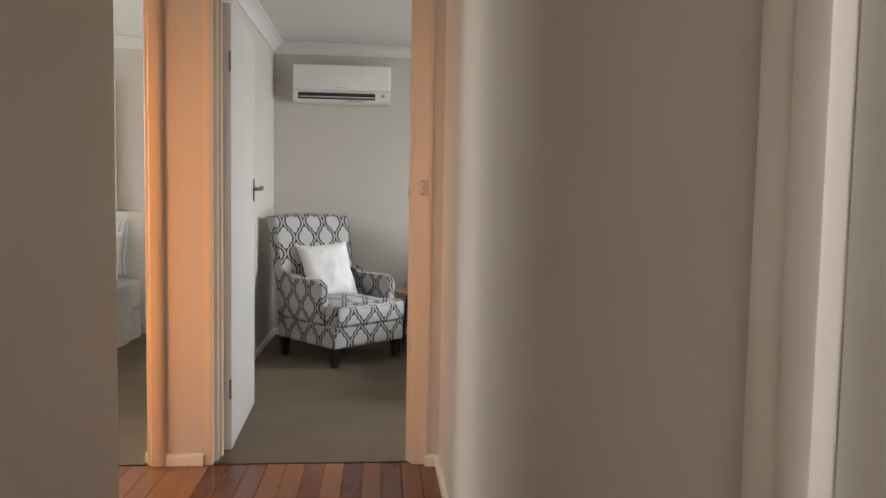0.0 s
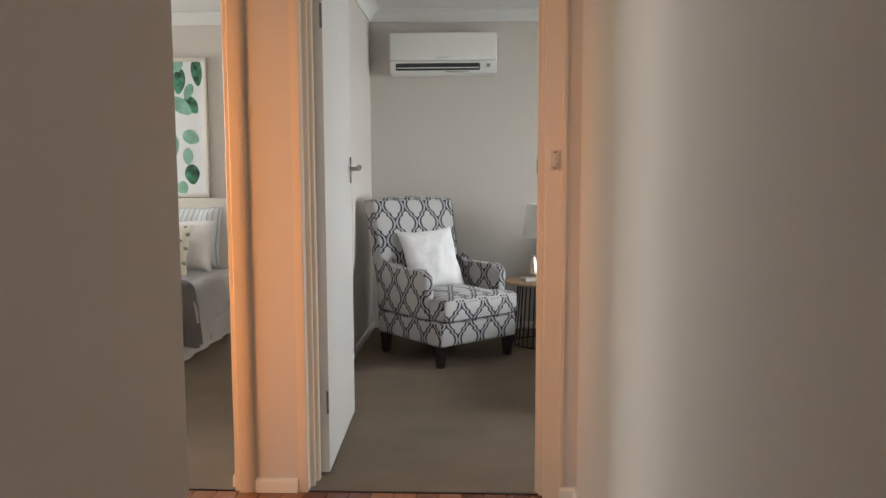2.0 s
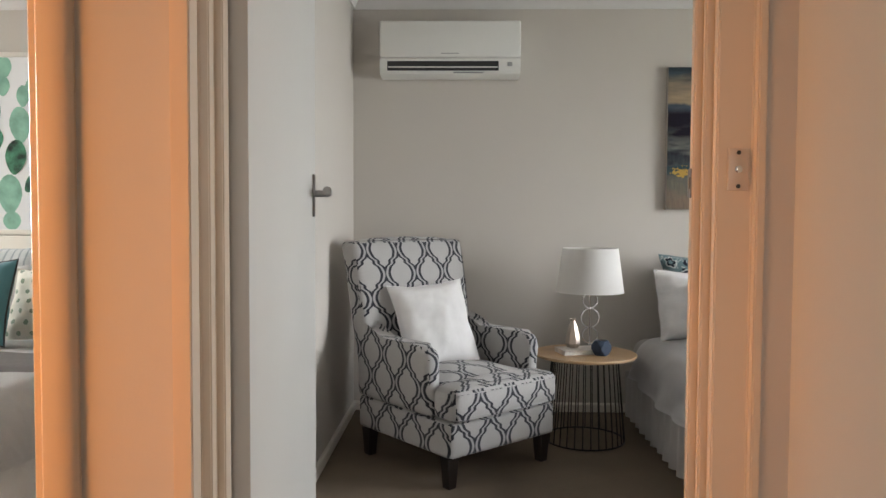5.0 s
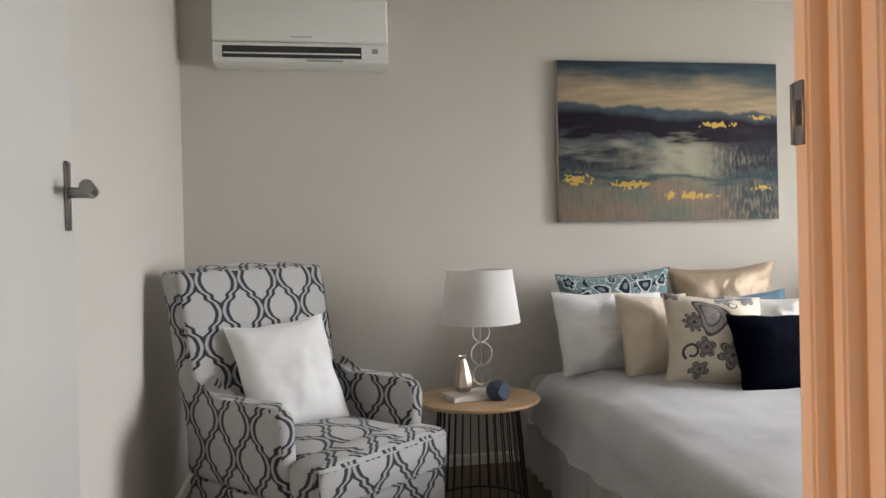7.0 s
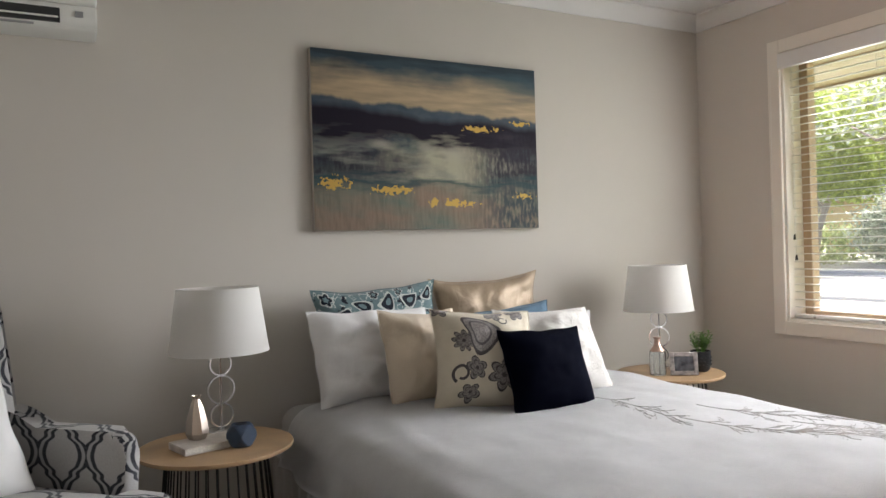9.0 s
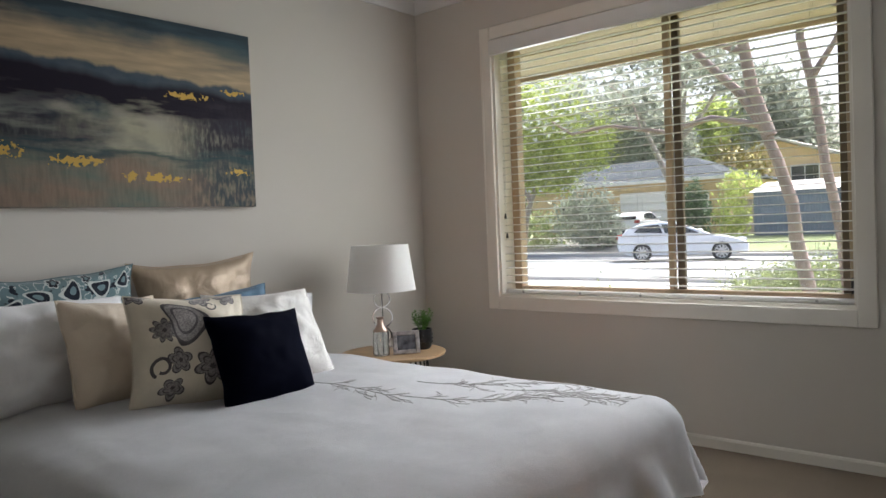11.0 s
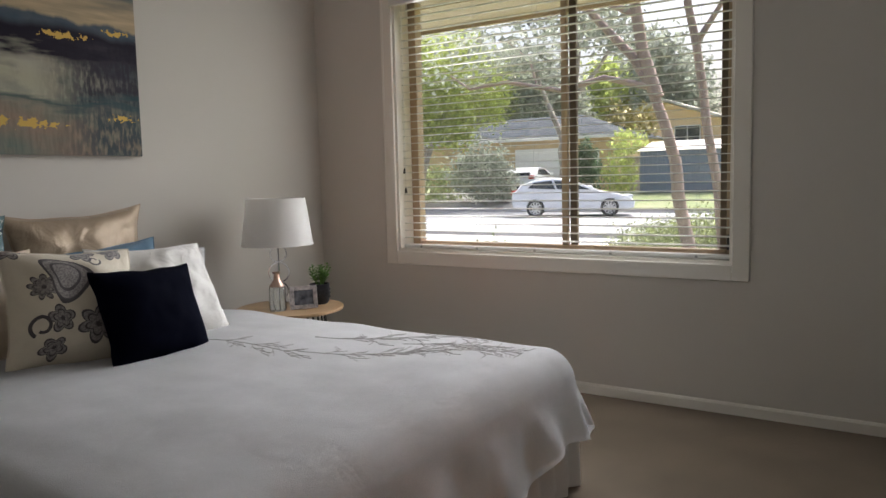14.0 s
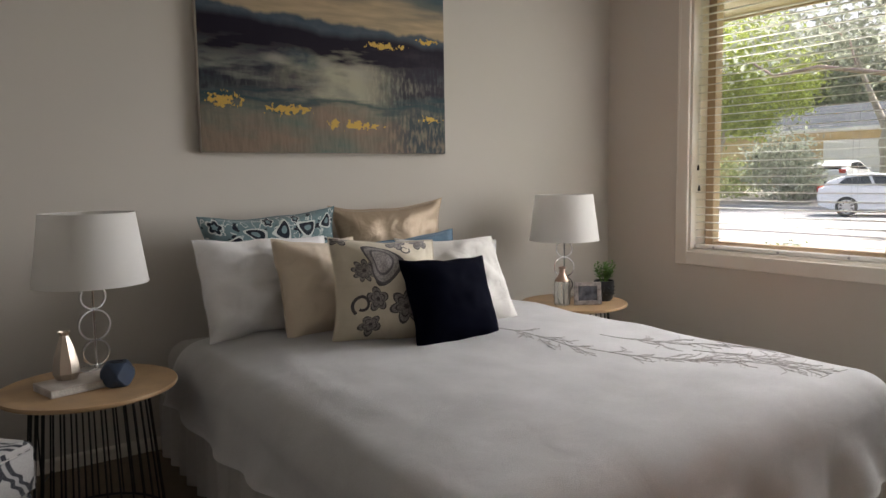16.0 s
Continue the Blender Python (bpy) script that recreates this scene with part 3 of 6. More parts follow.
rr = calc(nt, 'ADD', calc(nt, 'POWER', calc(nt, 'ABSOLUTE', calc(nt, 'MULTIPLY', du, 0.07)), 2.0), calc(nt, 'POWER', calc(nt, 'ABSOLUTE', calc(nt, 'MULTIPLY', dv, 0.055)), 2.0))
rn = calc(nt, 'ADD', calc(nt, 'SQRT', rr), calc(nt, 'MULTIPLY', calc(nt, 'SUBTRACT', noise_at(nt, vec, 190, 2), 0.5), 0.009))
repaint(dot_cloth, blend(nt, calc(nt, 'LESS_THAN', rn, 0.0125), (0.74, 0.71, 0.62), (0.24, 0.30, 0.22)))


def motif_cloth(name, ground, dark, light, centres, bright_rim):
    """Paisley and flower print: drops and flowers at (u, v, size, petals, turn); one petal makes a bent drop, none a curl."""
    m = fabric(name, ground, crease=0.35)
    nt = m.node_tree
    vec, u, v = uv_axes(nt)
    fine = noise_at(nt, vec, 150, 3)
    col = blend(nt, step(nt, noise_at(nt, vec, 14, 3), 0.5, 0.2), ground, tuple(c * 0.9 for c in ground))
    if bright_rim:
        blot = noise_at(nt, vec, 30, 1)
        col = blend(nt, calc(nt, 'LESS_THAN', calc(nt, 'ABSOLUTE', calc(nt, 'SUBTRACT', blot, 0.60)), 0.025), col, light)
        col = blend(nt, calc(nt, 'LESS_THAN', noise_at(nt, vec, 26, 1, (1, 1.4, 2)), 0.36), col, dark)
    hatch = blend(nt, step(nt, fine, 0.5, 0.06), light, tuple(0.5 * (a_ + b_) for a_, b_ in zip(dark, light)))
    for cu, cv, rad, petals, turn in centres:
        ca, sa = math.cos(radians(turn)), math.sin(radians(turn))
        du, dv = calc(nt, 'DIVIDE', calc(nt, 'SUBTRACT', u, cu), rad), calc(nt, 'DIVIDE', calc(nt, 'SUBTRACT', v, cv), rad)
        x = calc(nt, 'ADD', calc(nt, 'MULTIPLY', du, ca), calc(nt, 'MULTIPLY', dv, sa))
        y = calc(nt, 'SUBTRACT', calc(nt, 'MULTIPLY', dv, ca), calc(nt, 'MULTIPLY', du, sa))
        if petals == 1:
            y = calc(nt, 'ADD', y, calc(nt, 'MULTIPLY', calc(nt, 'MULTIPLY', x, x), -0.22))
            y = calc(nt, 'MULTIPLY', y, calc(nt, 'ADD', 1.55, calc(nt, 'MULTIPLY', x, 1.05)))
            q = calc(nt, 'SQRT', calc(nt, 'ADD', calc(nt, 'MULTIPLY', x, x), calc(nt, 'MULTIPLY', y, y)))
        elif petals == 0:
            rr = calc(nt, 'SQRT', calc(nt, 'ADD', calc(nt, 'MULTIPLY', x, x), calc(nt, 'MULTIPLY', y, y)))
            ang = calc(nt, 'DIVIDE', calc(nt, 'ARCTAN2', y, x), 6.2832)
            q = calc(nt, 'ADD', 0.9, calc(nt, 'MULTIPLY', calc(nt, 'SUBTRACT', calc(nt, 'ABSOLUTE', calc(nt, 'SUBTRACT', rr, calc(nt, 'ADD', 0.75, calc(nt, 'MULTIPLY', ang, 0.5)))), 0.10), 1.0))
            col = blend(nt, calc(nt, 'LESS_THAN', q, 0.95), col, dark)
            continue
        else:
            rr = calc(nt, 'SQRT', calc(nt, 'ADD', calc(nt, 'MULTIPLY', x, x), calc(nt, 'MULTIPLY', y, y)))
            lobe = calc(nt, 'ABSOLUTE', calc(nt, 'COSINE', calc(nt, 'MULTIPLY', calc(nt, 'ARCTAN2', y, x), petals / 2)))
            q = calc(nt, 'DIVIDE', rr, calc(nt, 'ADD', 0.62, calc(nt, 'MULTIPLY', lobe, 0.40)))
        if bright_rim:
            inner = blend(nt, calc(nt, 'LESS_THAN', q, 0.38), dark, ground)
            inner = blend(nt, calc(nt, 'GREATER_THAN', q, 0.80), inner, light)
        else:
            inner = blend(nt, calc(nt, 'LESS_THAN', calc(nt, 'ABSOLUTE', calc(nt, 'SUBTRACT', q, 0.62)), 0.05), hatch, dark)
            inner = blend(nt, calc(nt, 'LESS_THAN', q, 0.18 if petals > 1 else 0.0), inner, dark)
            inner = blend(nt, calc(nt, 'GREATER_THAN', q, 0.88), inner, dark)
        col = blend(nt, calc(nt, 'LESS_THAN', q, 1.0), col, inner)
    return repaint(m, col)


paisley_cream = motif_cloth("cream_paisley_print", (0.66, 0.59, 0.47), (0.085, 0.075, 0.075), (0.30, 0.27, 0.255),
                            [(0.100, 0.255, 0.050, 9, 10), (0.170, 0.300, 0.086, 1, 128), (0.135, 0.145, 0.044, 5, 20), (0.075, 0.130, 0.034, 0, 60), (0.11, 0.052, 0.040, 5, 50), (0.245, 0.115, 0.066, 6, 12), (0.235, 0.385, 0.045, 5, 0), (0.33, 0.385, 0.038, 5, 30), (0.265, 0.345, 0.020, 0, 200), (0.03, 0.395, 0.038, 5, 0), (0.33, 0.235, 0.05, 5, 9), (0.36, 0.10, 0.05, 5, 40)], False)
paisley_teal = motif_cloth("teal_paisley_print", (0.15, 0.22, 0.235), (0.010, 0.014, 0.024), (0.52, 0.55, 0.53),
                           [(0.10, 0.32, 0.050, 1, 40), (0.20, 0.37, 0.048, 1, 150), (0.25, 0.29, 0.046, 1, 20), (0.33, 0.375, 0.05, 1, 60), (0.40, 0.29, 0.05, 1, 200), (0.46, 0.37, 0.05, 1, 20), (0.53, 0.29, 0.05, 1, 140), (0.56, 0.39, 0.035, 1, 70), (0.05, 0.40, 0.035, 5, 0), (0.27, 0.42, 0.025, 5, 0), (0.40, 0.42, 0.025, 5, 0), (0.30, 0.30, 0.02, 5, 0), (0.145, 0.22, 0.04, 5, 0)], True)


# ---- soft goods ----
def pillow_mesh(name, w, h, thick, material, seed=0, pinch=0.06, ear=1.0, n=26, crumple=1.0):
    """A stuffed cushion standing in its own xz plane, bottom edge at z = 0, front to -y; uv in metres."""
    bm = bmesh.new()
    uvl = bm.loops.layers.uv.new("UVMap")
    grid = {}
    for side in (-1, 1):
        for i in range(n + 1):
            for j in range(n + 1):
                a, b = 2 * i / n - 1, 2 * j / n - 1
                rim = i in (0, n) or j in (0, n)
                if rim and side == 1:
                    grid[1, i, j] = grid[-1, i, j]
                    continue
                fx = (1 - abs(a) ** 2.6) ** 0.55
                fz = (1 - abs(b) ** 2.6) ** 0.55
                x = w / 2 * a * (1 - pinch * (1 - b * b) + 0.02 * ear * abs(a * b) ** 3)
                z = h / 2 * b * (1 - pinch * (1 - a * a) + 0.03 * ear * abs(a * b) ** 3)
                y = side * thick / 2 * fx * fz
                p = Vector((a * 1.7 + seed * 3.1, b * 1.7, side + seed))
                wr = noise.noise(p * 1.3) * 0.022 + noise.noise(p * 3.3) * 0.009
                edge = min(1.0, 4 * min(1 - abs(a), 1 - abs(b)))
                y += crumple * wr * edge * side * (0.5 + thick * 3)
                x += 0.010 * noise.noise(p * 1.1 + Vector((9, 0, 0)))
                z += 0.010 * noise.noise(p * 1.1 + Vector((0, 9, 0)))
                grid[side, i, j] = bm.verts.new((x, y, z + h / 2))
    for side in (-1, 1):
        for i in range(n):
            for j in range(n):
                f = bm.faces.new([grid[side, i, j], grid[side, i + 1, j], grid[side, i + 1, j + 1], grid[side, i, j + 1]])
                for l, (di, dj) in zip(f.loops, ((0, 0), (1, 0), (1, 1), (0, 1))):
                    l[uvl].uv = ((i + di) / n * w, (j + dj) / n * h)
    return bm


def cushion(name, w, h, thick, material, at, label, seed=0, pinch=0.06, piping=None, group="", crumple=1.0):
    bm = pillow_mesh(name, w, h, thick, material, seed, pinch, crumple=crumple)
    rim = []
    n = 26
    bm.verts.ensure_lookup_table()
    for i, j in [(k, 0) for k in range(n)] + [(n, k) for k in range(n)] + [(n - k, n) for k in range(n)] + [(0, n - k) for k in range(n)]:
        rim.append(bm.verts[i * (n + 1) + j].co.copy())
    o = solo(name, bm, material, label, "cushion", group=group, smooth=75, at=at)
    part("piping" if piping else "seam", tube(bmesh.new(), rim, 0.005 if piping else 0.0028, 6, True), piping or material, o)
    return o


def spread_top(p, q, box_, z, crown, swell, seed):
    """Height of a bedspread's top: puffed towards the middle, with broad soft swells."""
    x0, x1, y0, y1 = box_
    a = max(-1.0, min(1.0, 2 * (p - x0) / (x1 - x0) - 1))
    b = max(0.0, min(1.0, (q - y0) / (y1 - y0)))
    puff = (1 - a ** 4) * (1 - (1 - b) ** 3)
    ridge = 0.55 * swell * puff * (math.exp(-((p - x0 - 0.24 - 0.05 * math.sin(q * 3.1 + seed)) / 0.045) ** 2) + 0.8 * math.exp(-((q - y0 - 0.42 - 0.16 * math.sin(p * 2.3)) / 0.06) ** 2))
    return z + crown * puff + ridge + swell * (noise.noise((p * 1.7, q * 2.1, seed)) + 0.5 * noise.noise((p * 4.2, q * 3.4, seed + 5)) + 0.22 * noise.noise((p * 11, q * 7, seed + 9)))


def drape(x0, x1, y0, y1, z, drop_w, drop_e, drop_s, seed, r=0.07, step_m=0.028, wave=0.018, top_noise=0.012, crown=0.0, ragged=0.16, flare=0.10, freq=13):
    """A bedspread: puffed over the mattress, rolling over the edges into hanging folds with an uneven hem; open at the head."""
    bm = bmesh.new()
    px0, px1, py0, py1 = x0 - drop_w, x1 + drop_e, y0 - drop_s, y1
    nx, ny = int((px1 - px0) / step_m), int((py1 - py0) / step_m)
    rows = []
    for i in range(nx + 1):
        col = []
        for j in range(ny + 1):
            p, q = px0 + (px1 - px0) * i / nx, py0 + (py1 - py0) * j / ny
            cx, cy = min(max(p, x0 + r), x1 - r), max(q, y0 + r)
            o = Vector((p - cx, q - cy))
            d = o.length
            zz = spread_top(p, q, (x0, x1, y0, y1), z, crown, top_noise, seed)
            if d < 1e-6:
                col.append(bm.verts.new((p, q, zz)))
                continue
            nrm = o / d
            arc = r * math.pi / 2
            if d < arc:
                hor, dz = r * math.sin(d / r), r * (1 - math.cos(d / r))
            else:
                e = (d - arc) * (1 - 0.55 * abs(nrm.x * nrm.y))
                run = cx * (1 if nrm.x >= 0 else -1) + cy + 0.5 * math.atan2(-nrm.y, abs(nrm.x))
                e *= 1 + ragged * (math.sin(run * 7.5 + seed) + noise.noise((run * 4, seed, 2)))
                fold = wave * math.sin(run * freq + 2.5 * noise.noise((run * 2, seed, 0))) * min(1, e / 0.12) + 0.5 * wave * noise.noise((p * 9, q * 9, seed))
                hor, dz = r + flare * e + fold, r + 0.98 * e
            col.append(bm.verts.new((cx + nrm.x * hor, cy + nrm.y * hor, max(zz - dz, 0.008))))
        rows.append(col)
    for i in range(nx):
        for j in range(ny):
            bm.faces.new((rows[i][j], rows[i + 1][j], rows[i + 1][j + 1], rows[i][j + 1]))
    bmesh.ops.solidify(bm, geom=bm.faces[:], thickness=0.006)
    return bm


def pleated_skirt(x0, x1, y0, y1, z0, z1, pitch=0.11, depth=0.010):
    bm = bmesh.new()
    pts = []
    path = [((x0, y1), (x0, y0)), ((x0, y0), (x1, y0)), ((x1, y0), (x1, y1))]
    for a, b in path:
        a, b = Vector(a), Vector(b)
        L = (b - a).length
        n = int(L / 0.018)
        out = Vector(((b - a).y, -(b - a).x)).normalized() * -1
        for k in range(n):
            s = k / n * L
            pts.append((a + (b - a) * (k / n), out * (depth * math.sin(s / pitch * 2 * math.pi) + 0.6 * depth * noise.noise((s * 6, L, 0)))))
    lo = [bm.verts.new((p.x + 1.6 * o.x, p.y + 1.6 * o.y, z0)) for p, o in pts]
    hi = [bm.verts.new((p.x + 0.3 * o.x, p.y + 0.3 * o.y, z1)) for p, o in pts]
    for k in range(len(pts) - 1):
        bm.faces.new((lo[k], lo[k + 1], hi[k + 1], hi[k]))
    bm.faces.new(hi)
    return bm


# ---- the bed ----
BX0, BX1, BY0, BZ = 1.225, 2.90, 4.43, 0.478
bed = thing("bed", pose(0, 0, 0), "queen bed with valanced base and pale mattress against the wall", "bed")
part("base", boxes((BX0 + 0.03, BX1 - 0.03, BY0 + 0.03, YF - 0.03, 0.02, 0.25), bevel=0.01), valance_cloth, bed)
part("valance", pleated_skirt(BX0 + 0.02, BX1 - 0.02, BY0 + 0.02, YF - 0.04, 0.006, 0.255), valance_cloth, bed, "gathered grey-white valance", smooth=60)
part("mattress", boxes((BX0 + 0.05, BX1 - 0.05, BY0 + 0.05, YF - 0.022, 0.256, BZ - 0.025), bevel=0.08, segs=6), valance_cloth, bed)
SPREAD = (BX0, BX1, BY0, 6.2)
spread = solo("bedspread", drape(*SPREAD, BZ + 0.006, 0.165, 0.20, 0.235, 1.0, wave=0.018, top_noise=0.013, crown=0.032, r=0.11, step_m=0.022, flare=0.30, ragged=0.10, freq=21), bed_cotton, "white cotton bedspread draped over the bed", "bedspread", smooth=80)

# embroidery: sprays of stitched coral twigs in grey thread along the bed's far side
thread = mat("grey_embroidery_thread", (0.58, 0.555, 0.54), 0.7, vary=0.08, scale=60)
bm = bmesh.new()
rng = random.Random(4)


def stitch(path, rad):
    tube(bm, [(px, py, spread_top(px, py, SPREAD, BZ + 0.006, 0.032, 0.013, 1.0) + 0.0008) for px, py in path], rad, 4)


def twig(x, y, ang, length, depth):
    pts = []
    for k in range(5):
        pts.append((min(x, 2.78), max(y, 4.55)))
        x += math.cos(ang) * length / 4
        y += math.sin(ang) * length / 4
        ang += rng.uniform(-0.28, 0.28)
        if depth and k in (1, 2, 3):
            twig(x, y, ang + rng.choice((-1, 1)) * rng.uniform(0.4, 0.9), length * rng.uniform(0.35, 0.6), depth - 1)
    stitch(pts, 0.0013 if depth else 0.0011)


def spray(x, y, ang, bend, length, spread_w):
    """A long stem with short forked twigs to both sides."""
    n = int(length / 0.022)
    pts = []
    for k in range(n + 1):
        pts.append((min(x, 2.78), max(y, 4.55)))
        x += math.cos(ang) * length / n
        y += math.sin(ang) * length / n
        ang += bend / n + rng.uniform(-0.09, 0.09)
        if k % 2 and k > 1:
            for sd in (-1, 1):
                if rng.random() < 0.72:
                    twig(x, y, ang + sd * rng.uniform(0.35, 0.85), spread_w * rng.uniform(0.5, 1.0), 1)
    stitch(pts, 0.0016)


for sx, sy, sa, bend, sl, sw in ((2.27, 5.60, -84, 0.35, 0.40, 0.09), (2.31, 5.20, -72, 0.25, 0.62, 0.11), (2.50, 5.30, -66, 0.1, 0.70, 0.12), (2.40, 5.02, -60, 0.2, 0.42, 0.10), (2.60, 4.98, -70, -0.1, 0.40, 0.11)):
    spray(sx, sy, radians(sa), bend, sl, sw)
part("embroidery", bm, thread, spread, "grey stitched twig embroidery", smooth=60)

# cushions, back row first
cushion("pillow_teal_paisley", 0.60, 0.44, 0.15, paisley_teal, pose(1.72, 6.33, 0.515, -9, -2, 3), "teal cushion with navy and white paisley print", 1, 0.10)
cushion("pillow_champagne", 0.58, 0.46, 0.15, gold_satin, pose(2.30, 6.36, 0.515, -9, -2, -4), "champagne satin cushion with pointed corners", 2, 0.13, crumple=1.3)
cushion("pillow_plain", 0.56, 0.30, 0.15, white_cotton, pose(2.52, 6.25, 0.495, -12, 4, -4), "white cotton pillow behind the cushions", 3, 0.03)
cushion("pillow_slate_blue", 0.50, 0.34, 0.11, blue_linen, pose(2.27, 6.15, 0.495, -12, -4, -4), "slate blue linen cushion tucked behind others", 4, 0.06)
cushion("pillow_white_wide", 0.56, 0.39, 0.20, white_cotton, pose(1.615, 6.13, 0.487, -20, 2, 6), "white cotton pillow standing on its edge", 5, 0.035, crumple=1.6)
cushion("pillow_cream", 0.37, 0.385, 0.19, cream_satin, pose(1.755, 5.97, 0.487, -18, 2, 8), "cream embossed satin cushion", 6, 0.07, crumple=1.3)
cushion("pillow_white_square", 0.46, 0.41, 0.16, off_white, pose(2.27, 5.76, 0.489, -34, 1, -6), "white cotton pillow leaning on other cushions", 7, 0.05, crumple=1.5)
cushion("pillow_cream_paisley", 0.40, 0.395, 0.18, paisley_cream, pose(1.866, 5.725, 0.489, -23, 4, -14), "cream cushion with grey paisley and flower print", 8, 0.05)
cushion("pillow_navy", 0.37, 0.325, 0.16, navy_velvet, pose(2.075, 5.565, 0.489, -24, 2, 1), "navy velvet cushion at the front of the pile", 9, 0.05, crumple=0.35)


# ---- armchair ----
def boxuv(bm):
    uvl = bm.loops.layers.uv.get("UVMap") or bm.loops.layers.uv.new("UVMap")
    bm.normal_update()
    for f in bm.faces:
        n = f.normal
        ax = max(range(3), key=lambda k: abs(n[k]) * (1.0 if k != 2 else 0.9))
        for l in f.loops:
            c = l.vert.co
            l[uvl].uv = ((c.y, c.z), (c.x, c.z), (c.x, c.y))[ax]
    return bm


def upholstered(dims, bevel, segs=4, puff=0.0, taper=None, shift=(0, 0)):
    """A padded block: bevelled box, cut for softness, its top puffed up."""
    bm = boxes(dims)
    bmesh.ops.subdivide_edges(bm, edges=bm.edges[:], cuts=7, use_grid_fill=True)
    x0, x1, y0, y1, z0, z1 = dims
    for vtx in bm.verts:
        c = vtx.co
        a, b, h = 2 * (c.x - x0) / (x1 - x0) - 1, 2 * (c.y - y0) / (y1 - y0) - 1, 2 * (c.z - z0) / (z1 - z0) - 1
        k = puff
        c.x += k * a * max(0, 1 - b * b) * max(0, 1 - h * h) * 0.5
        c.y += k * b * max(0, 1 - a * a) * max(0, 1 - h * h) * 0.8
        c.z += k * h * max(0, 1 - a * a) * max(0, 1 - b * b)
        if taper:
            t = (c.z - z0) / (z1 - z0)
            c.x *= 1 + taper * t
            c.y += shift[1] * t
            c.x += shift[0] * t
    sharp = [e for e in bm.edges if len(e.link_faces) == 2 and e.calc_face_angle(0) > 0.9]
    bmesh.ops.bevel(bm, geom=sharp, offset=bevel, segments=segs, profile=0.5, affect='EDGES')
    return boxuv(bm)


chair = thing("armchair", pose(0.237, 5.686, 0, 0, 0, 41.4), "high-backed armchair in grey linen with navy ogee trellis", "armchair")
part("seat_base", upholstered((-0.322, 0.322, -0.360, 0.33, 0.135, 0.285), 0.02), trellis, chair, smooth=70)
bm = upholstered((-0.264, 0.264, -0.26, 0.24, 0.286, 0.43), 0.035, puff=0.03)
nose = upholstered((-0.318, 0.318, -0.385, -0.235, 0.287, 0.432), 0.035, puff=0.022)
nose_mesh = bpy.data.meshes.new("cushion_nose")
nose.to_mesh(nose_mesh)
nose.free()
bm.from_mesh(nose_mesh)
bpy.data.meshes.remove(nose_mesh)
part("seat_cushion", bm, trellis, chair, "T-shaped loose seat cushion", smooth=70)
for zc in (0.408, 0.306):
    part("piping", boxuv(tube(bmesh.new(), [(-0.313, -0.26, zc), (-0.316, -0.355, zc), (-0.295, -0.381, zc), (-0.15, -0.392, zc), (0.15, -0.392, zc), (0.295, -0.381, zc), (0.316, -0.355, zc), (0.313, -0.26, zc)], 0.005, 6)), trellis, chair, "thin piped edge of the seat cushion")
for sx in (-1, 1):
    bm = bmesh.new()
    x0, x1 = sorted((sx * 0.260, sx * 0.334))
    prof = [(-0.235, 0.286), (-0.245, 0.52), (-0.238, 0.566), (-0.212, 0.590), (-0.165, 0.598), (-0.05, 0.598), (0.10, 0.596), (0.20, 0.602), (0.26, 0.620), (0.29, 0.66), (0.33, 0.66), (0.33, 0.286)]
    flare = [sx * 0.015 * min(1.0, max(0.0, (z - 0.40) / 0.18)) * (0.4 + 0.6 * min(1.0, max(0.0, (0.2 - y) / 0.3))) for y, z in prof]
    a = [bm.verts.new((x0 + f_ * (1.0 if sx > 0 else 1.25), y, z)) for f_, (y, z) in zip(flare, prof)]
    b = [bm.verts.new((x1 + f_ * (1.25 if sx > 0 else 1.0), y, z)) for f_, (y, z) in zip(flare, prof)]
    k = len(prof)
    for i in range(k):
        bm.faces.new((a[i], a[(i + 1) % k], b[(i + 1) % k], b[i]))
    bm.faces.new(a)
    bm.faces.new(b)
    bmesh.ops.bevel(bm, geom=bm.edges[:], offset=0.034, segments=6, profile=0.5, affect='EDGES')
    part("arm", boxuv(bm), trellis, chair, smooth=75)
bm = upholstered((-0.33, 0.33, 0.20, 0.31, 0.40, 1.03), 0.03, puff=0.02, taper=0.06, shift=(0, 0.135))
part("backrest", bm, trellis, chair, smooth=70)
for lx, ly in ((-0.285, -0.31), (0.285, -0.31), (-0.285, 0.28), (0.285, 0.28)):
    bm = bmesh.new()
    bmesh.ops.create_cone(bm, cap_ends=True, segments=4, radius1=0.030, radius2=0.043, depth=0.136, matrix=pose(lx, ly, 0.068, 0, 0, 45))
    bmesh.ops.bevel(bm, geom=bm.edges[:], offset=0.003, segments=1, affect='EDGES')
    part("leg", bm, dark_leg, chair, "dark tapered timber leg")
cushion("armchair_cushion", 0.40, 0.42, 0.15, white_linen, pose(0.237, 5.686, 0.435, 0, 0, 41.4) @ pose(-0.025, 0.035, 0.0, -24, -3, -12), "plain white linen cushion resting in the armchair", 11, 0.06, crumple=0.55)


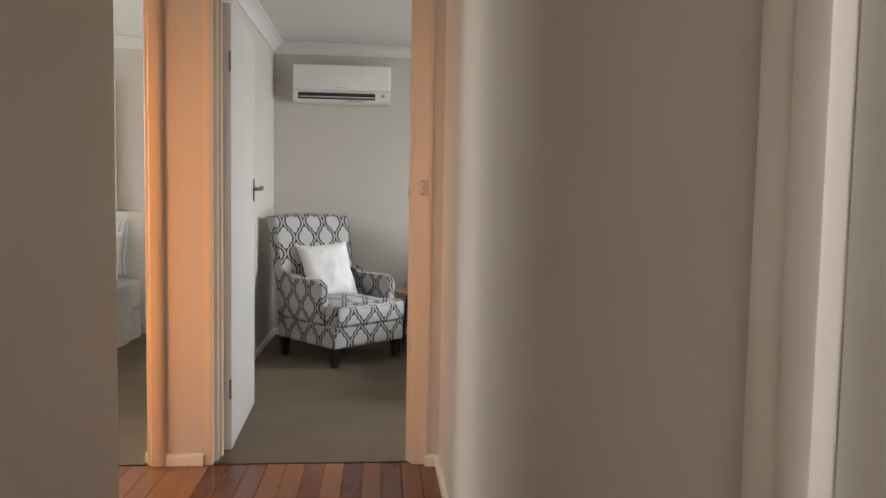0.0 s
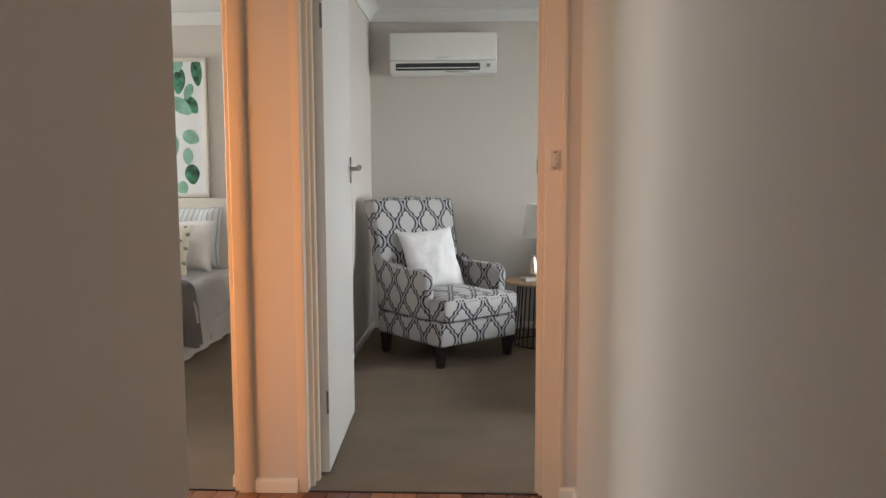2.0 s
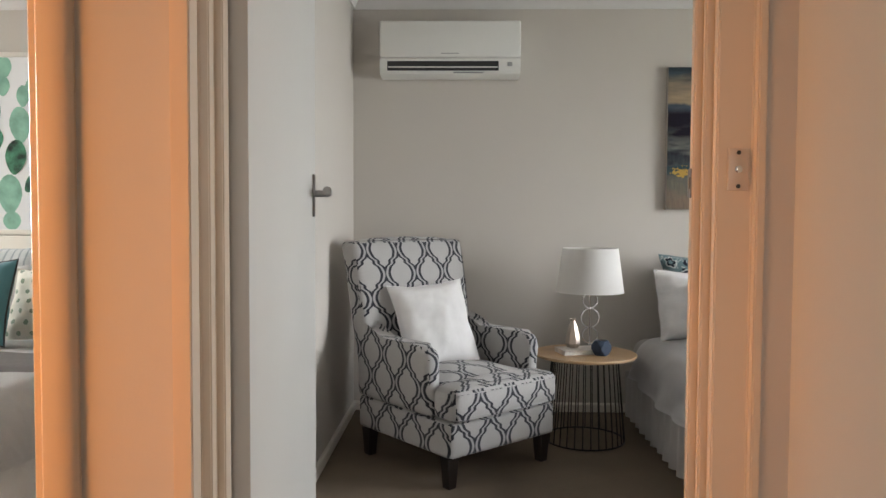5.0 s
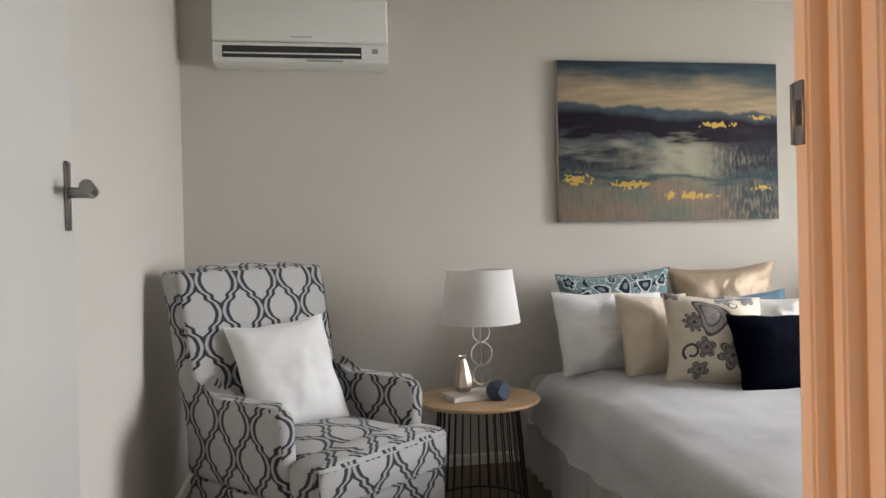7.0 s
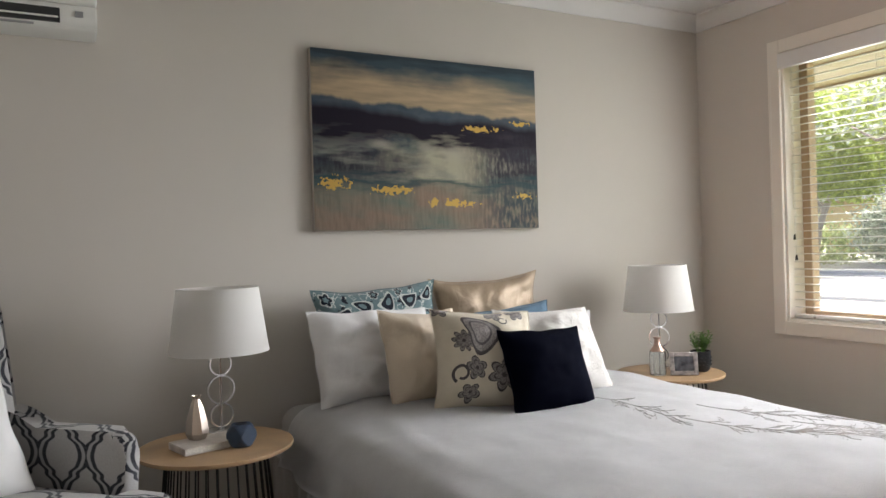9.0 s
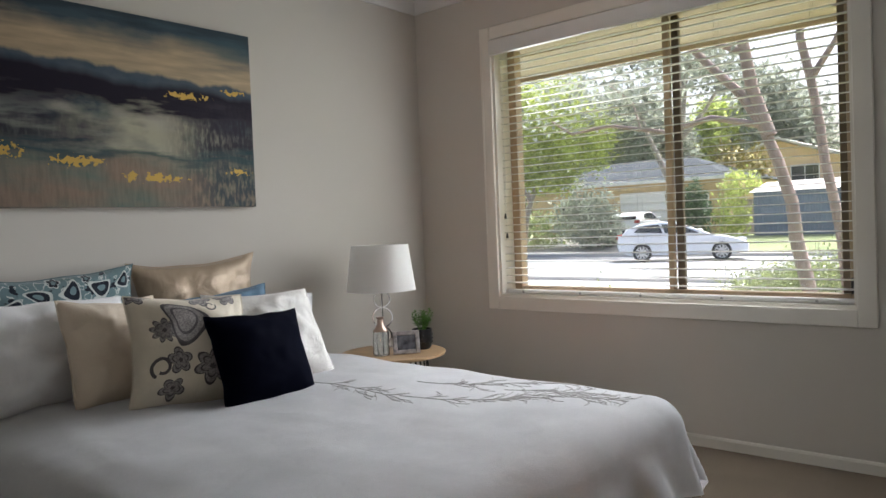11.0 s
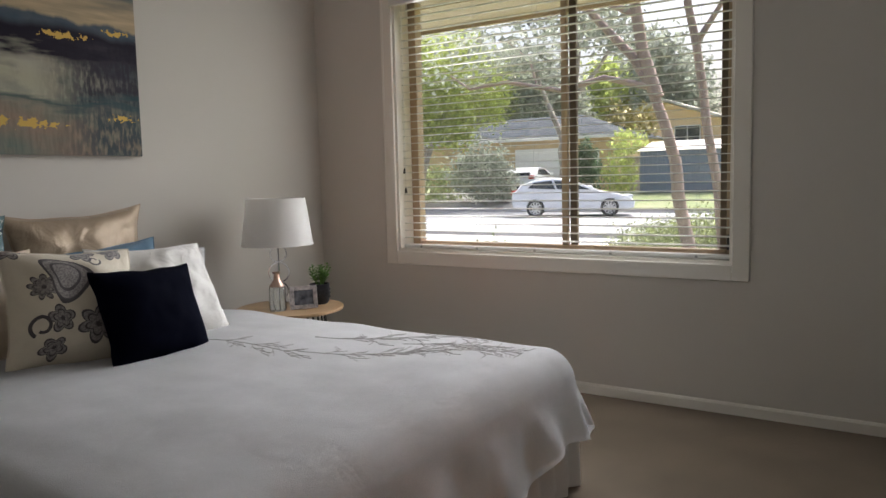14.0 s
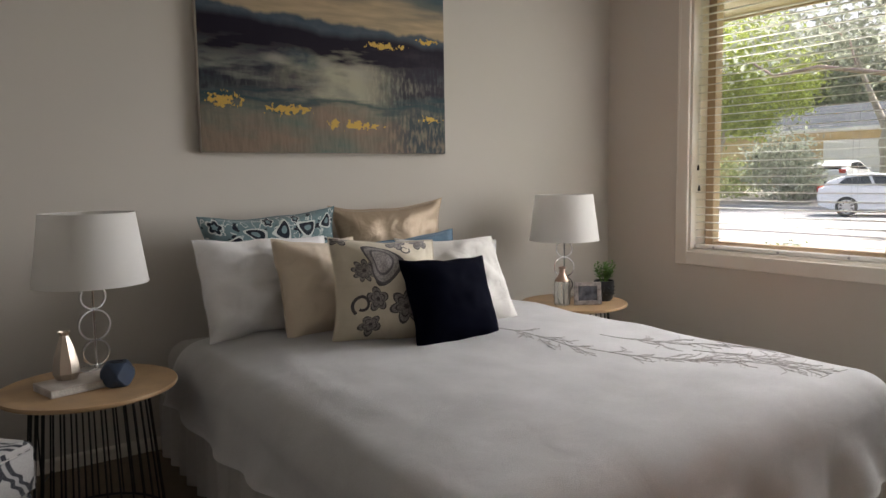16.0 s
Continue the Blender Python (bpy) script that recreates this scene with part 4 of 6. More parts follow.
# ---- bedside tables with lamps ----
def side_table(x, y, turn):
    t = thing("side_table", pose(x, y, 0, 0, 0, turn), "round oak side table on a black wire drum base", "side table", "bedside tables")
    part("tabletop", lathe(bmesh.new(), [(0.0, 0.439), (0.252, 0.439), (0.260, 0.443), (0.262, 0.449), (0.260, 0.455), (0.0, 0.457)], 64, close=False), oak, t, "round oak top with thin edge")
    for rr_, zz in ((0.205, 0.008), (0.168, 0.432)):
        bm = tube(bmesh.new(), [(rr_ * math.cos(a * math.pi / 24), rr_ * math.sin(a * math.pi / 24), zz) for a in range(48)], 0.0045, 6, True)
        part("ring", bm, black_wire, t)
    for k in range(32):
        a = k / 32 * 2 * math.pi
        bm = tube(bmesh.new(), [(0.205 * math.cos(a), 0.205 * math.sin(a), 0.008), (0.168 * math.cos(a), 0.168 * math.sin(a), 0.438)], 0.0032, 5)
        part("wire", bm, black_wire, t)
    return t


tl, tr = (0.915, 5.975), (3.15, 6.075)
side_table(*tl, 0)
side_table(*tr, 4)

shade_cloth = bpy.data.materials.new("white_shade_cloth")
shade_cloth.use_nodes = True
nt = shade_cloth.node_tree
_d = nt.nodes.new("ShaderNodeBsdfDiffuse")
_d.inputs[0].default_value = (0.90, 0.89, 0.87, 1)
_t = nt.nodes.new("ShaderNodeBsdfTranslucent")
_t.inputs[0].default_value = (0.88, 0.86, 0.83, 1)
_mx = nt.nodes.new("ShaderNodeMixShader")
_mx.inputs[0].default_value = 0.42
nt.links.new(_d.outputs[0], _mx.inputs[1])
nt.links.new(_t.outputs[0], _mx.inputs[2])
nt.links.new(_mx.outputs[0], nt.nodes["Material Output"].inputs[0])
_n = node(nt, "TexNoise", Scale=350.0, Detail=2.0)
_bp = node(nt, "Bump", Strength=0.15, Distance=0.002)
nt.links.new(_n.outputs["Fac"], _bp.inputs["Height"])
nt.links.new(_bp.outputs["Normal"], _d.inputs["Normal"])


def table_lamp(x, y, z, turn):
    t = thing("table_lamp", pose(x, y, z, 0, 0, turn), "table lamp with white drum shade on a chrome ring stem", "lamp", "bedside lamps")
    part("base", lathe(bmesh.new(), [(0.058, 0.0), (0.058, 0.010), (0.052, 0.014), (0.010, 0.016), (0.006, 0.022)], 32), chrome, t)
    part("stem", tube(bmesh.new(), [(0, 0, 0.018), (0, 0, 0.34)], 0.004, 8), chrome, t)
    for cz, rr_ in ((0.065, 0.045), (0.158, 0.053), (0.252, 0.043)):
        bm = bmesh.new()
        # a flat band bent into a ring
        n = 36
        vs = []
        for k in range(n):
            a = 2 * math.pi * k / n
            vs.append([bm.verts.new((math.cos(a) * q, yy, cz + math.sin(a) * q)) for q, yy in ((rr_, -0.007), (rr_, 0.007), (rr_ - 0.005, 0.007), (rr_ - 0.005, -0.007))])
        for k in range(n):
            for m_ in range(4):
                bm.faces.new((vs[k][m_], vs[(k + 1) % n][m_], vs[(k + 1) % n][(m_ + 1) % 4], vs[k][(m_ + 1) % 4]))
        part("ring", bm, chrome, t, smooth=35)
    bm = lathe(bmesh.new(), [(0.178, 0.298), (0.146, 0.530), (0.1445, 0.530), (0.1765, 0.298)], 56, close=False)
    sh = part("shade", bm, shade_cloth, t, "white fabric drum shade", smooth=50)
    for rr_, zz in ((0.178, 0.298), (0.146, 0.530)):
        part("shade_rim", tube(bmesh.new(), [(rr_ * math.cos(a * math.pi / 28), rr_ * math.sin(a * math.pi / 28), zz) for a in range(56)], 0.0018, 4, True), shade_cloth, sh)
    bulb = lathe(bmesh.new(), [(0.012, 0.33), (0.014, 0.37), (0.028, 0.41), (0.030, 0.43), (0.020, 0.455), (0.0, 0.462)], 16, close=False)
    part("bulb", bulb, white_plastic, t)
    bm = bmesh.new()
    for k in range(3):
        a = k * 2 * math.pi / 3
        tube(bm, [(0, 0, 0.505), (0.148 * math.cos(a), 0.148 * math.sin(a), 0.515)], 0.0015, 4)
    tube(bm, [(0, 0, 0.33), (0, 0, 0.506)], 0.003, 5)
    part("shade_carrier", bm, chrome, t)
    return t


table_lamp(0.965, 6.13, 0.457, 12)
table_lamp(3.205, 6.20, 0.457, -38)

# left table: book, metallic vase, blue holder
vase_metal = mat("champagne_gold_metal", (0.62, 0.54, 0.46), 0.38, 1.0, vary=0.04)
paper = mat("pale_book_cover", (0.66, 0.60, 0.55), 0.6, vary=0.10, scale=25)
pages = mat("book_pages", (0.72, 0.69, 0.62), 0.8, vary=0.1, scale=200)
holder_blue = mat("dark_blue_glazed_holder", (0.035, 0.06, 0.11), 0.5, vary=0.1, scale=30)
book = thing("book", pose(0.88, 5.955, 0.457, 0, 0, 14), "pale hardcover book lying on the side table", "book")
part("cover", boxes((-0.105, 0.105, -0.068, 0.068, 0.0, 0.004), (-0.105, 0.105, -0.068, 0.068, 0.020, 0.024), (-0.105, -0.101, -0.068, 0.068, 0.004, 0.020), bevel=0.001, segs=1), paper, book)
part("pages", boxes((-0.100, 0.102, -0.064, 0.064, 0.0042, 0.0198)), pages, book)
bm = lathe(bmesh.new(), [(0.0, 0.0), (0.030, 0.0), (0.041, 0.020), (0.038, 0.055), (0.024, 0.105), (0.014, 0.130), (0.013, 0.137), (0.018, 0.148), (0.015, 0.148), (0.010, 0.132), (0.0, 0.130)], 8, close=False)
solo("vase", bm, vase_metal, "faceted champagne gold metal vase standing on the book", "vase", smooth=20, at=pose(0.855, 5.99, 0.4815, 0, 0, 12))
bm = bmesh.new()
bmesh.ops.create_cube(bm, size=0.075, matrix=pose(0, 0, 0.0375))
bmesh.ops.bevel(bm, geom=bm.verts[:], offset=0.030, segments=1, affect='VERTICES')
bmesh.ops.bevel(bm, geom=bm.edges[:], offset=0.004, segments=1, affect='EDGES')
hb = solo("candle_holder", bm, holder_blue, "faceted dark blue cube candle holder", "candle holder", smooth=25, at=pose(0.985, 5.90, 0.457, 0, 0, 32))
part("candle_well", lathe(bmesh.new(), [(0.020, 0.0), (0.020, 0.002), (0.017, 0.002), (0.016, 0.0005)], 18, (0, 0, 0.0745)), dark_plastic, hb)

# right table: bottle, photo frame, potted plant
clear = bpy.data.materials.new("clear_bottle_glass")
clear.use_nodes = True
_b = clear.node_tree.nodes["Principled BSDF"]
_b.inputs["Transmission Weight"].default_value, _b.inputs["Roughness"].default_value, _b.inputs["Base Color"].default_value = 1.0, 0.05, (0.93, 0.95, 0.95, 1)
copper = mat("copper_collar", (0.58, 0.42, 0.34), 0.3, 1.0, vary=0.06)
bottle = thing("glass_bottle", pose(3.045, 6.05, 0.457), "clear ribbed glass bottle with a copper neck", "bottle")
part("body", lathe(bmesh.new(), [(0.0, 0.0), (0.036, 0.0), (0.040, 0.006), (0.040, 0.105), (0.036, 0.122), (0.022, 0.132), (0.0205, 0.130), (0.033, 0.118), (0.037, 0.104), (0.037, 0.008), (0.0, 0.005)], 24, close=False), clear, bottle)
part("neck", lathe(bmesh.new(), [(0.038, 0.117), (0.024, 0.136), (0.015, 0.150), (0.014, 0.176), (0.020, 0.180), (0.020, 0.186), (0.012, 0.186), (0.012, 0.150)], 24, close=False), copper, bottle, "copper coloured neck")
frame_metal = mat("silver_patterned_frame", (0.62, 0.57, 0.57), 0.35, 0.5, vary=0.2, scale=60)
photo = mat("dark_landscape_photo", (0.20, 0.21, 0.24), 0.15, vary=0.30, scale=26, colour2=(0.02, 0.02, 0.03))
pf = thing("photo_frame", pose(3.125, 5.955, 0.457, -10, 0, -34), "silver photo frame with a dark picture", "photo frame")
part("frame", boxes((-0.066, -0.046, -0.008, 0.008, 0.002, 0.112), (0.046, 0.066, -0.008, 0.008, 0.002, 0.112), (-0.046, 0.046, -0.008, 0.008, 0.002, 0.022), (-0.046, 0.046, -0.008, 0.008, 0.092, 0.112), bevel=0.002, segs=1), frame_metal, pf)
part("picture", boxes((-0.046, 0.046, -0.003, 0.003, 0.022, 0.092)), photo, pf)
part("stand", boxes((-0.02, 0.02, 0.008, 0.011, 0.003, 0.09)), dark_plastic, pf)
pot_black = mat("black_dimpled_ceramic", (0.012, 0.014, 0.018), 0.3, vary=0.1, scale=20)
leaf_green = mat("succulent_leaf", (0.15, 0.32, 0.06), 0.5, vary=0.2, scale=40, island=0.35)
soil = mat("potting_soil", (0.03, 0.02, 0.015), 0.95, vary=0.2, scale=80)
plant = thing("potted_plant", pose(3.285, 6.0, 0.457) @ Matrix.Scale(1.2, 4), "small leafy green plant in a black dimpled pot", "plant")
bm = lathe(bmesh.new(), [(0.0, 0.0), (0.028, 0.0), (0.037, 0.010), (0.042, 0.04), (0.042, 0.085), (0.039, 0.085), (0.039, 0.075), (0.0, 0.075)], 28, close=False)
part("pot", bm, pot_black, plant, "black dimpled ceramic pot")
bm = bmesh.new()
for zz in (0.03, 0.045, 0.06):
    for k in range(16):
        a = k / 16 * 2 * math.pi + zz * 7
        bmesh.ops.create_icosphere(bm, subdivisions=1, radius=0.0035, matrix=Matrix.Translation((0.0425 * math.cos(a), 0.0425 * math.sin(a), zz)))
part("dimples", bm, pot_black, plant)
part("soil", lathe(bmesh.new(), [(0.0385, 0.074), (0.0385, 0.077), (0.0, 0.079)], 20, close=False), soil, plant)
rng = random.Random(8)
stems, leaves = bmesh.new(), bmesh.new()


def leaf(bm, base, direction, length, width, fold=0.25):
    d = Vector(direction).normalized()
    side = d.cross(Vector((0, 0, 1)))
    side = side.normalized() if side.length > 0.01 else Vector((1, 0, 0))
    up = side.cross(d)
    pr = [(0, 0.06), (0.3, 0.8), (0.6, 1.0), (0.85, 0.6), (1.0, 0.02)]
    mid, lt, rt = [], [], []
    for f, wd in pr:
        c = Vector(base) + d * length * f + up * (-0.25 * length * f * f)
        mid.append(bm.verts.new(c))
        lt.append(bm.verts.new(c + side * width * wd / 2 + up * width * fold * wd))
        rt.append(bm.verts.new(c - side * width * wd / 2 + up * width * fold * wd))
    for k in range(len(pr) - 1):
        bm.faces.new((mid[k], mid[k + 1], lt[k + 1], lt[k]))
        bm.faces.new((rt[k], rt[k + 1], mid[k + 1], mid[k]))


for k in range(16):
    a, sp = rng.uniform(0, 6.283), rng.uniform(0.010, 0.055)
    p0 = Vector((0.3 * sp * math.cos(a), 0.3 * sp * math.sin(a), 0.078))
    p1 = Vector((sp * math.cos(a), sp * math.sin(a), 0.078 + rng.uniform(0.035, 0.085)))
    tube(stems, [p0, (p0 + p1) / 2 + Vector((0, 0, 0.008)), p1], 0.0012, 4)
    for q in range(13):
        f = 0.25 + 0.75 * q / 12
        b = p0.lerp(p1, f)
        aa = q * 2.4 + a
        leaf(leaves, b, (math.cos(aa), math.sin(aa), 0.75), rng.uniform(0.014, 0.024), 0.009)
part("stems", stems, leaf_green, plant)
part("foliage", leaves, leaf_green, plant, smooth=None)

# lamp flex from the left lamp, dropping behind the table top
flex = tube(bmesh.new(), [(0.90, 6.17, 0.462), (0.85, 6.235, 0.45), (0.80, 6.25, 0.40), (0.79, 6.26, 0.25), (0.80, 6.35, 0.03), (0.85, 6.50, 0.012)], 0.003, 6)
solo("lamp_flex", flex, black_wire, "thin dark lamp flex hanging behind the side table", "cable")


# ---- air conditioner ----
ac = thing("air_conditioner", pose(0.205, YF - 0.003, 1.955), "white split-system air conditioner mounted high on the wall", "air conditioner")
prof = [(0.0, 0.0), (0.115, 0.003), (0.140, 0.018), (0.150, 0.05), (0.152, 0.095), (0.0, 0.095)]
bm = bmesh.new()
a = [bm.verts.new((-0.4, -y, z)) for y, z in prof]
b = [bm.verts.new((0.4, -y, z)) for y, z in prof]
for i in range(len(prof)):
    bm.faces.new((a[i], a[(i + 1) % len(prof)], b[(i + 1) % len(prof)], b[i]))
bm.faces.new(a)
bm.faces.new(b)
bmesh.ops.bevel(bm, geom=[e for e in bm.edges], offset=0.006, segments=3, affect='EDGES')
part("body", bm, white_plastic, ac, smooth=60)
part("front_panel", boxes((-0.4, 0.4, -0.158, 0.0, 0.098, 0.305), bevel=0.012, segs=4), white_plastic, ac)
part("outlet", boxes((-0.355, 0.275, -0.1535, -0.10, 0.026, 0.078)), dark_plastic, ac, "dark air outlet slot")
for z0 in (0.044,):
    part("vane", boxes((-0.350, 0.270, -0.158, -0.110, z0 - 0.0035, z0 + 0.0035), bevel=0.003), white_plastic, ac)
part("display", boxes((0.325, 0.352, -0.1545, -0.150, 0.050, 0.072)), grey_plastic, ac, "small grey display window")
part("lettering", boxes((-0.05, 0.05, -0.1592, -0.157, 0.118, 0.122)), grey_plastic, ac, "small grey maker's mark")
part("label_strip", boxes((0.02, 0.19, -0.148, -0.138, 0.012, 0.018)), grey_plastic, ac)

# ---- abstract canvas over the bed ----
canvas = mat("abstract_seascape_paint", (0.5, 0.5, 0.5), 0.7, vary=0.05, scale=10, bump=0.25, bump_scale=90, spec=0.15)
nt = canvas.node_tree
vec, u, v = uv_axes(nt)
un, vn = calc(nt, 'DIVIDE', u, 1.212), calc(nt, 'DIVIDE', v, 0.82)
big = noise_at(nt, vec, 2.6, 5, (1, 2.2, 1))
wide = noise_at(nt, vec, 3.5, 6, (1, 6, 1))
streak = noise_at(nt, vec, 5.0, 5, (1, 9, 1))
ridge1 = noise_at(nt, vec, 6.0, 4, (1, 0.01, 1))
ridge2 = noise_at(nt, vec, 2.6, 4, (1, 0.01, 1))


def above(level, soft, wob=0.0, by=None):
    """How far a place lies above a height on the canvas, with a wobbling edge."""
    p = vn if by is None else calc(nt, 'ADD', vn, calc(nt, 'MULTIPLY', calc(nt, 'SUBTRACT', by, 0.5), wob))
    return step(nt, p, level, soft)


def band(lo, hi, soft, wob, by):
    return calc(nt, 'MULTIPLY', above(lo, soft, wob, by), calc(nt, 'SUBTRACT', 1.0, above(hi, soft, wob, by)))


def mul(a_, b_):
    return calc(nt, 'MULTIPLY', a_, b_)


def inv(a_):
    return calc(nt, 'SUBTRACT', 1.0, a_)


# sky: cream clouds under a dark teal top
col = blend(nt, step(nt, streak, 0.5, 0.25), (0.54, 0.40, 0.26), (0.33, 0.27, 0.185))
col = blend(nt, mul(above(0.88, 0.07, 0.34, big), 0.95), col, (0.045, 0.085, 0.115))
col = blend(nt, mul(mul(above(0.80, 0.05, 0.2, wide), step(nt, un, 0.78, 0.1)), 0.7), col, (0.06, 0.10, 0.12))
col = blend(nt, mul(above(0.955, 0.03, 0.3, wide), 0.6), col, (0.03, 0.035, 0.05))
# blue hills and the dark shore, falling a little to the right
level = vn
vn = calc(nt, 'ADD', vn, calc(nt, 'MULTIPLY', calc(nt, 'SUBTRACT', un, 0.5), 0.07))
soft_spots = noise_at(nt, vec, 9, 5, (1, 1.6, 1))
col = blend(nt, inv(above(0.705, 0.010, 0.12, ridge1)), col, blend(nt, step(nt, soft_spots, 0.5, 0.2), (0.055, 0.085, 0.115), (0.105, 0.125, 0.15)))
col = blend(nt, inv(above(0.655, 0.022, 0.16, ridge2)), col, (0.020, 0.016, 0.026))
# water, pale in the middle, with torn dark and teal layers
torn = noise_at(nt, vec, 4.0, 7, (1, 4.5, 1))
water = inv(above(0.500, 0.05, 0.38, torn))
lake = blend(nt, step(nt, torn, 0.50, 0.10), (0.055, 0.05, 0.065), (0.235, 0.235, 0.205))
lake = blend(nt, mul(step(nt, big, 0.54, 0.12), 0.6), lake, (0.085, 0.15, 0.155))
col = blend(nt, water, col, lake)
drop = noise_at(nt, vec, 7, 7, (1, 1.5, 1))
mid_d = calc(nt, 'ADD', calc(nt, 'ABSOLUTE', calc(nt, 'SUBTRACT', calc(nt, 'ADD', un, calc(nt, 'MULTIPLY', vn, 0.35)), 0.73)), calc(nt, 'MULTIPLY', calc(nt, 'SUBTRACT', drop, 0.5), 0.7))
pale = mul(water, inv(step(nt, mid_d, 0.17, 0.13)))
col = blend(nt, mul(pale, 0.92), col, (0.42, 0.39, 0.29))
for cu, cv, wu, wv in ((0.27, 0.475, 0.055, 0.030), (0.47, 0.475, 0.06, 0.028), (0.60, 0.45, 0.08, 0.05)):
    e1 = calc(nt, 'DIVIDE', calc(nt, 'SUBTRACT', un, cu), wu)
    e2 = calc(nt, 'DIVIDE', calc(nt, 'SUBTRACT', vn, cv), wv)
    ee = calc(nt, 'ADD', calc(nt, 'SQRT', calc(nt, 'ADD', mul(e1, e1), mul(e2, e2))), calc(nt, 'MULTIPLY', calc(nt, 'SUBTRACT', soft_spots, 0.5), 2.2))
    col = blend(nt, mul(inv(step(nt, ee, 0.70, 0.60)), 0.65), col, (0.40, 0.37, 0.31))
vn = level
scratch = noise_at(nt, vec, 60, 4, (1.0, 0.30, 1))
fleck = step(nt, scratch, 0.55, 0.10)
right_d = mul(mul(step(nt, un, 0.70, 0.10), band(0.27, 0.54, 0.05, 0.45, torn)), calc(nt, 'SUBTRACT', 0.92, mul(fleck, 0.55)))
col = blend(nt, right_d, col, (0.035, 0.031, 0.045))
left_d = mul(mul(inv(step(nt, un, 0.30, 0.14)), band(0.31, 0.43, 0.04, 0.35, torn)), calc(nt, 'SUBTRACT', 0.92, mul(fleck, 0.35)))
col = blend(nt, left_d, col, (0.033, 0.033, 0.046))
col = blend(nt, mul(band(0.225, 0.295, 0.03, 0.30, torn), 0.85), col, (0.025, 0.070, 0.082))
# taupe shallows with green stains and drips at the foot
low = inv(above(0.235, 0.04, 0.26, torn))
col = blend(nt, low, col, blend(nt, step(nt, big, 0.54, 0.12), (0.255, 0.19, 0.145), (0.13, 0.18, 0.155)))
runs = noise_at(nt, vec, 30, 4, (2.2, 0.35, 1))
col = blend(nt, mul(mul(low, step(nt, runs, 0.56, 0.14)), 0.20), col, (0.40, 0.33, 0.25))
col = blend(nt, mul(mul(low, inv(step(nt, runs, 0.40, 0.10))), 0.22), col, (0.10, 0.10, 0.09))
col = blend(nt, mul(mul(mul(step(nt, un, 0.74, 0.10), inv(above(0.25, 0.04, 0.25, torn))), inv(fleck)), 0.8), col, (0.025, 0.05, 0.068))
grain = noise_at(nt, vec, 45, 4)
gold_m = None
for gu, gv, gw, gh in ((0.09, 0.215, 0.085, 0.028), (0.17, 0.215, 0.02, 0.018), (0.39, 0.185, 0.12, 0.022), (0.60, 0.13, 0.035, 0.02), (0.73, 0.125, 0.12, 0.018), (0.87, 0.495, 0.11, 0.018), (1.11, 0.535, 0.06, 0.012), (1.12, 0.165, 0.07, 0.014)):
    du = calc(nt, 'DIVIDE', calc(nt, 'SUBTRACT', u, gu), gw * 0.85)
    dv = calc(nt, 'DIVIDE', calc(nt, 'SUBTRACT', v, gv), gh)
    q = calc(nt, 'SQRT', calc(nt, 'ADD', calc(nt, 'MULTIPLY', du, du), calc(nt, 'MULTIPLY', dv, dv)))
    g = calc(nt, 'LESS_THAN', calc(nt, 'ADD', q, calc(nt, 'MULTIPLY', calc(nt, 'SUBTRACT', grain, 0.5), 4.5)), 0.75)
    gold_m = g if gold_m is None else calc(nt, 'MAXIMUM', gold_m, g)
col = blend(nt, gold_m, col, (0.62, 0.40, 0.10))
repaint(canvas, col)
art = thing("canvas_painting", pose(1.468, YF - 0.004, 1.203), "abstract blue and cream seascape canvas with gold flecks", "painting")
bm = boxes((0.0, 1.212, -0.034, 0.0, 0.0, 0.82), bevel=0.003)
part("canvas", boxuv(bm), canvas, art)
part("edge_band", boxes((-0.0035, -0.001, -0.032, -0.001, 0.001, 0.819), (0.001, 1.211, -0.032, -0.001, -0.0035, -0.001)), mat("canvas_edge", (0.42, 0.37, 0.32), 0.8), art, "bare canvas edge")

# ---- second bedroom, seen through its doorway ----
GB = dict(x0=-2.98, x1=-1.42, y0=4.60, z=0.50)
gbed = thing("bed", pose(0, 0, 0), "bed with pale valance in the second bedroom", "bed")
part("base", boxes((GB["x0"] + 0.03, GB["x1"] - 0.02, GB["y0"] + 0.03, YF - 0.08, 0.03, 0.24), bevel=0.01), valance_cloth, gbed)
part("valance", pleated_skirt(GB["x0"] + 0.02, GB["x1"] - 0.012, GB["y0"] + 0.02, YF - 0.09, 0.006, 0.245, 0.3, 0.006), white_cotton, gbed, smooth=60)
part("mattress", boxes((GB["x0"] + 0.012, GB["x1"] - 0.008, GB["y0"] + 0.012, YF - 0.075, 0.246, 0.485), bevel=0.05, segs=5), white_cotton, gbed)
part("headboard", boxes((GB["x0"] - 0.1, GB["x1"] + 0.02, YF - 0.062, YF - 0.022, 0.02, 1.03), bevel=0.012), trim_paint, gbed, "low white painted headboard")
gs = solo("bedspread", drape(GB["x0"], GB["x1"] + 0.015, GB["y0"], 6.1, 0.495, 0.2, 0.24, 0.46, 7.0, wave=0.022, ragged=0.10), white_cotton, "cream white bedspread hanging to the carpet at the foot", "bedspread", smooth=80)
bm = drape(-2.7, GB["x1"] + 0.03, 5.14, 5.50, 0.517, 0.0, 0.36, 0.0, 3.0, r=0.08, wave=0.012, top_noise=0.020, step_m=0.012, ragged=0.12, freq=75)
solo("knitted_throw", bm, grey_knit, "grey knitted throw laid across the bed", "throw", smooth=80)
cushion("pillow_striped", 0.62, 0.46, 0.16, stripe_cloth, pose(-1.82, 6.33, 0.51, -14, 0, -3), "pale ticking-striped pillow against the headboard", 21, 0.04, group="striped pillows")
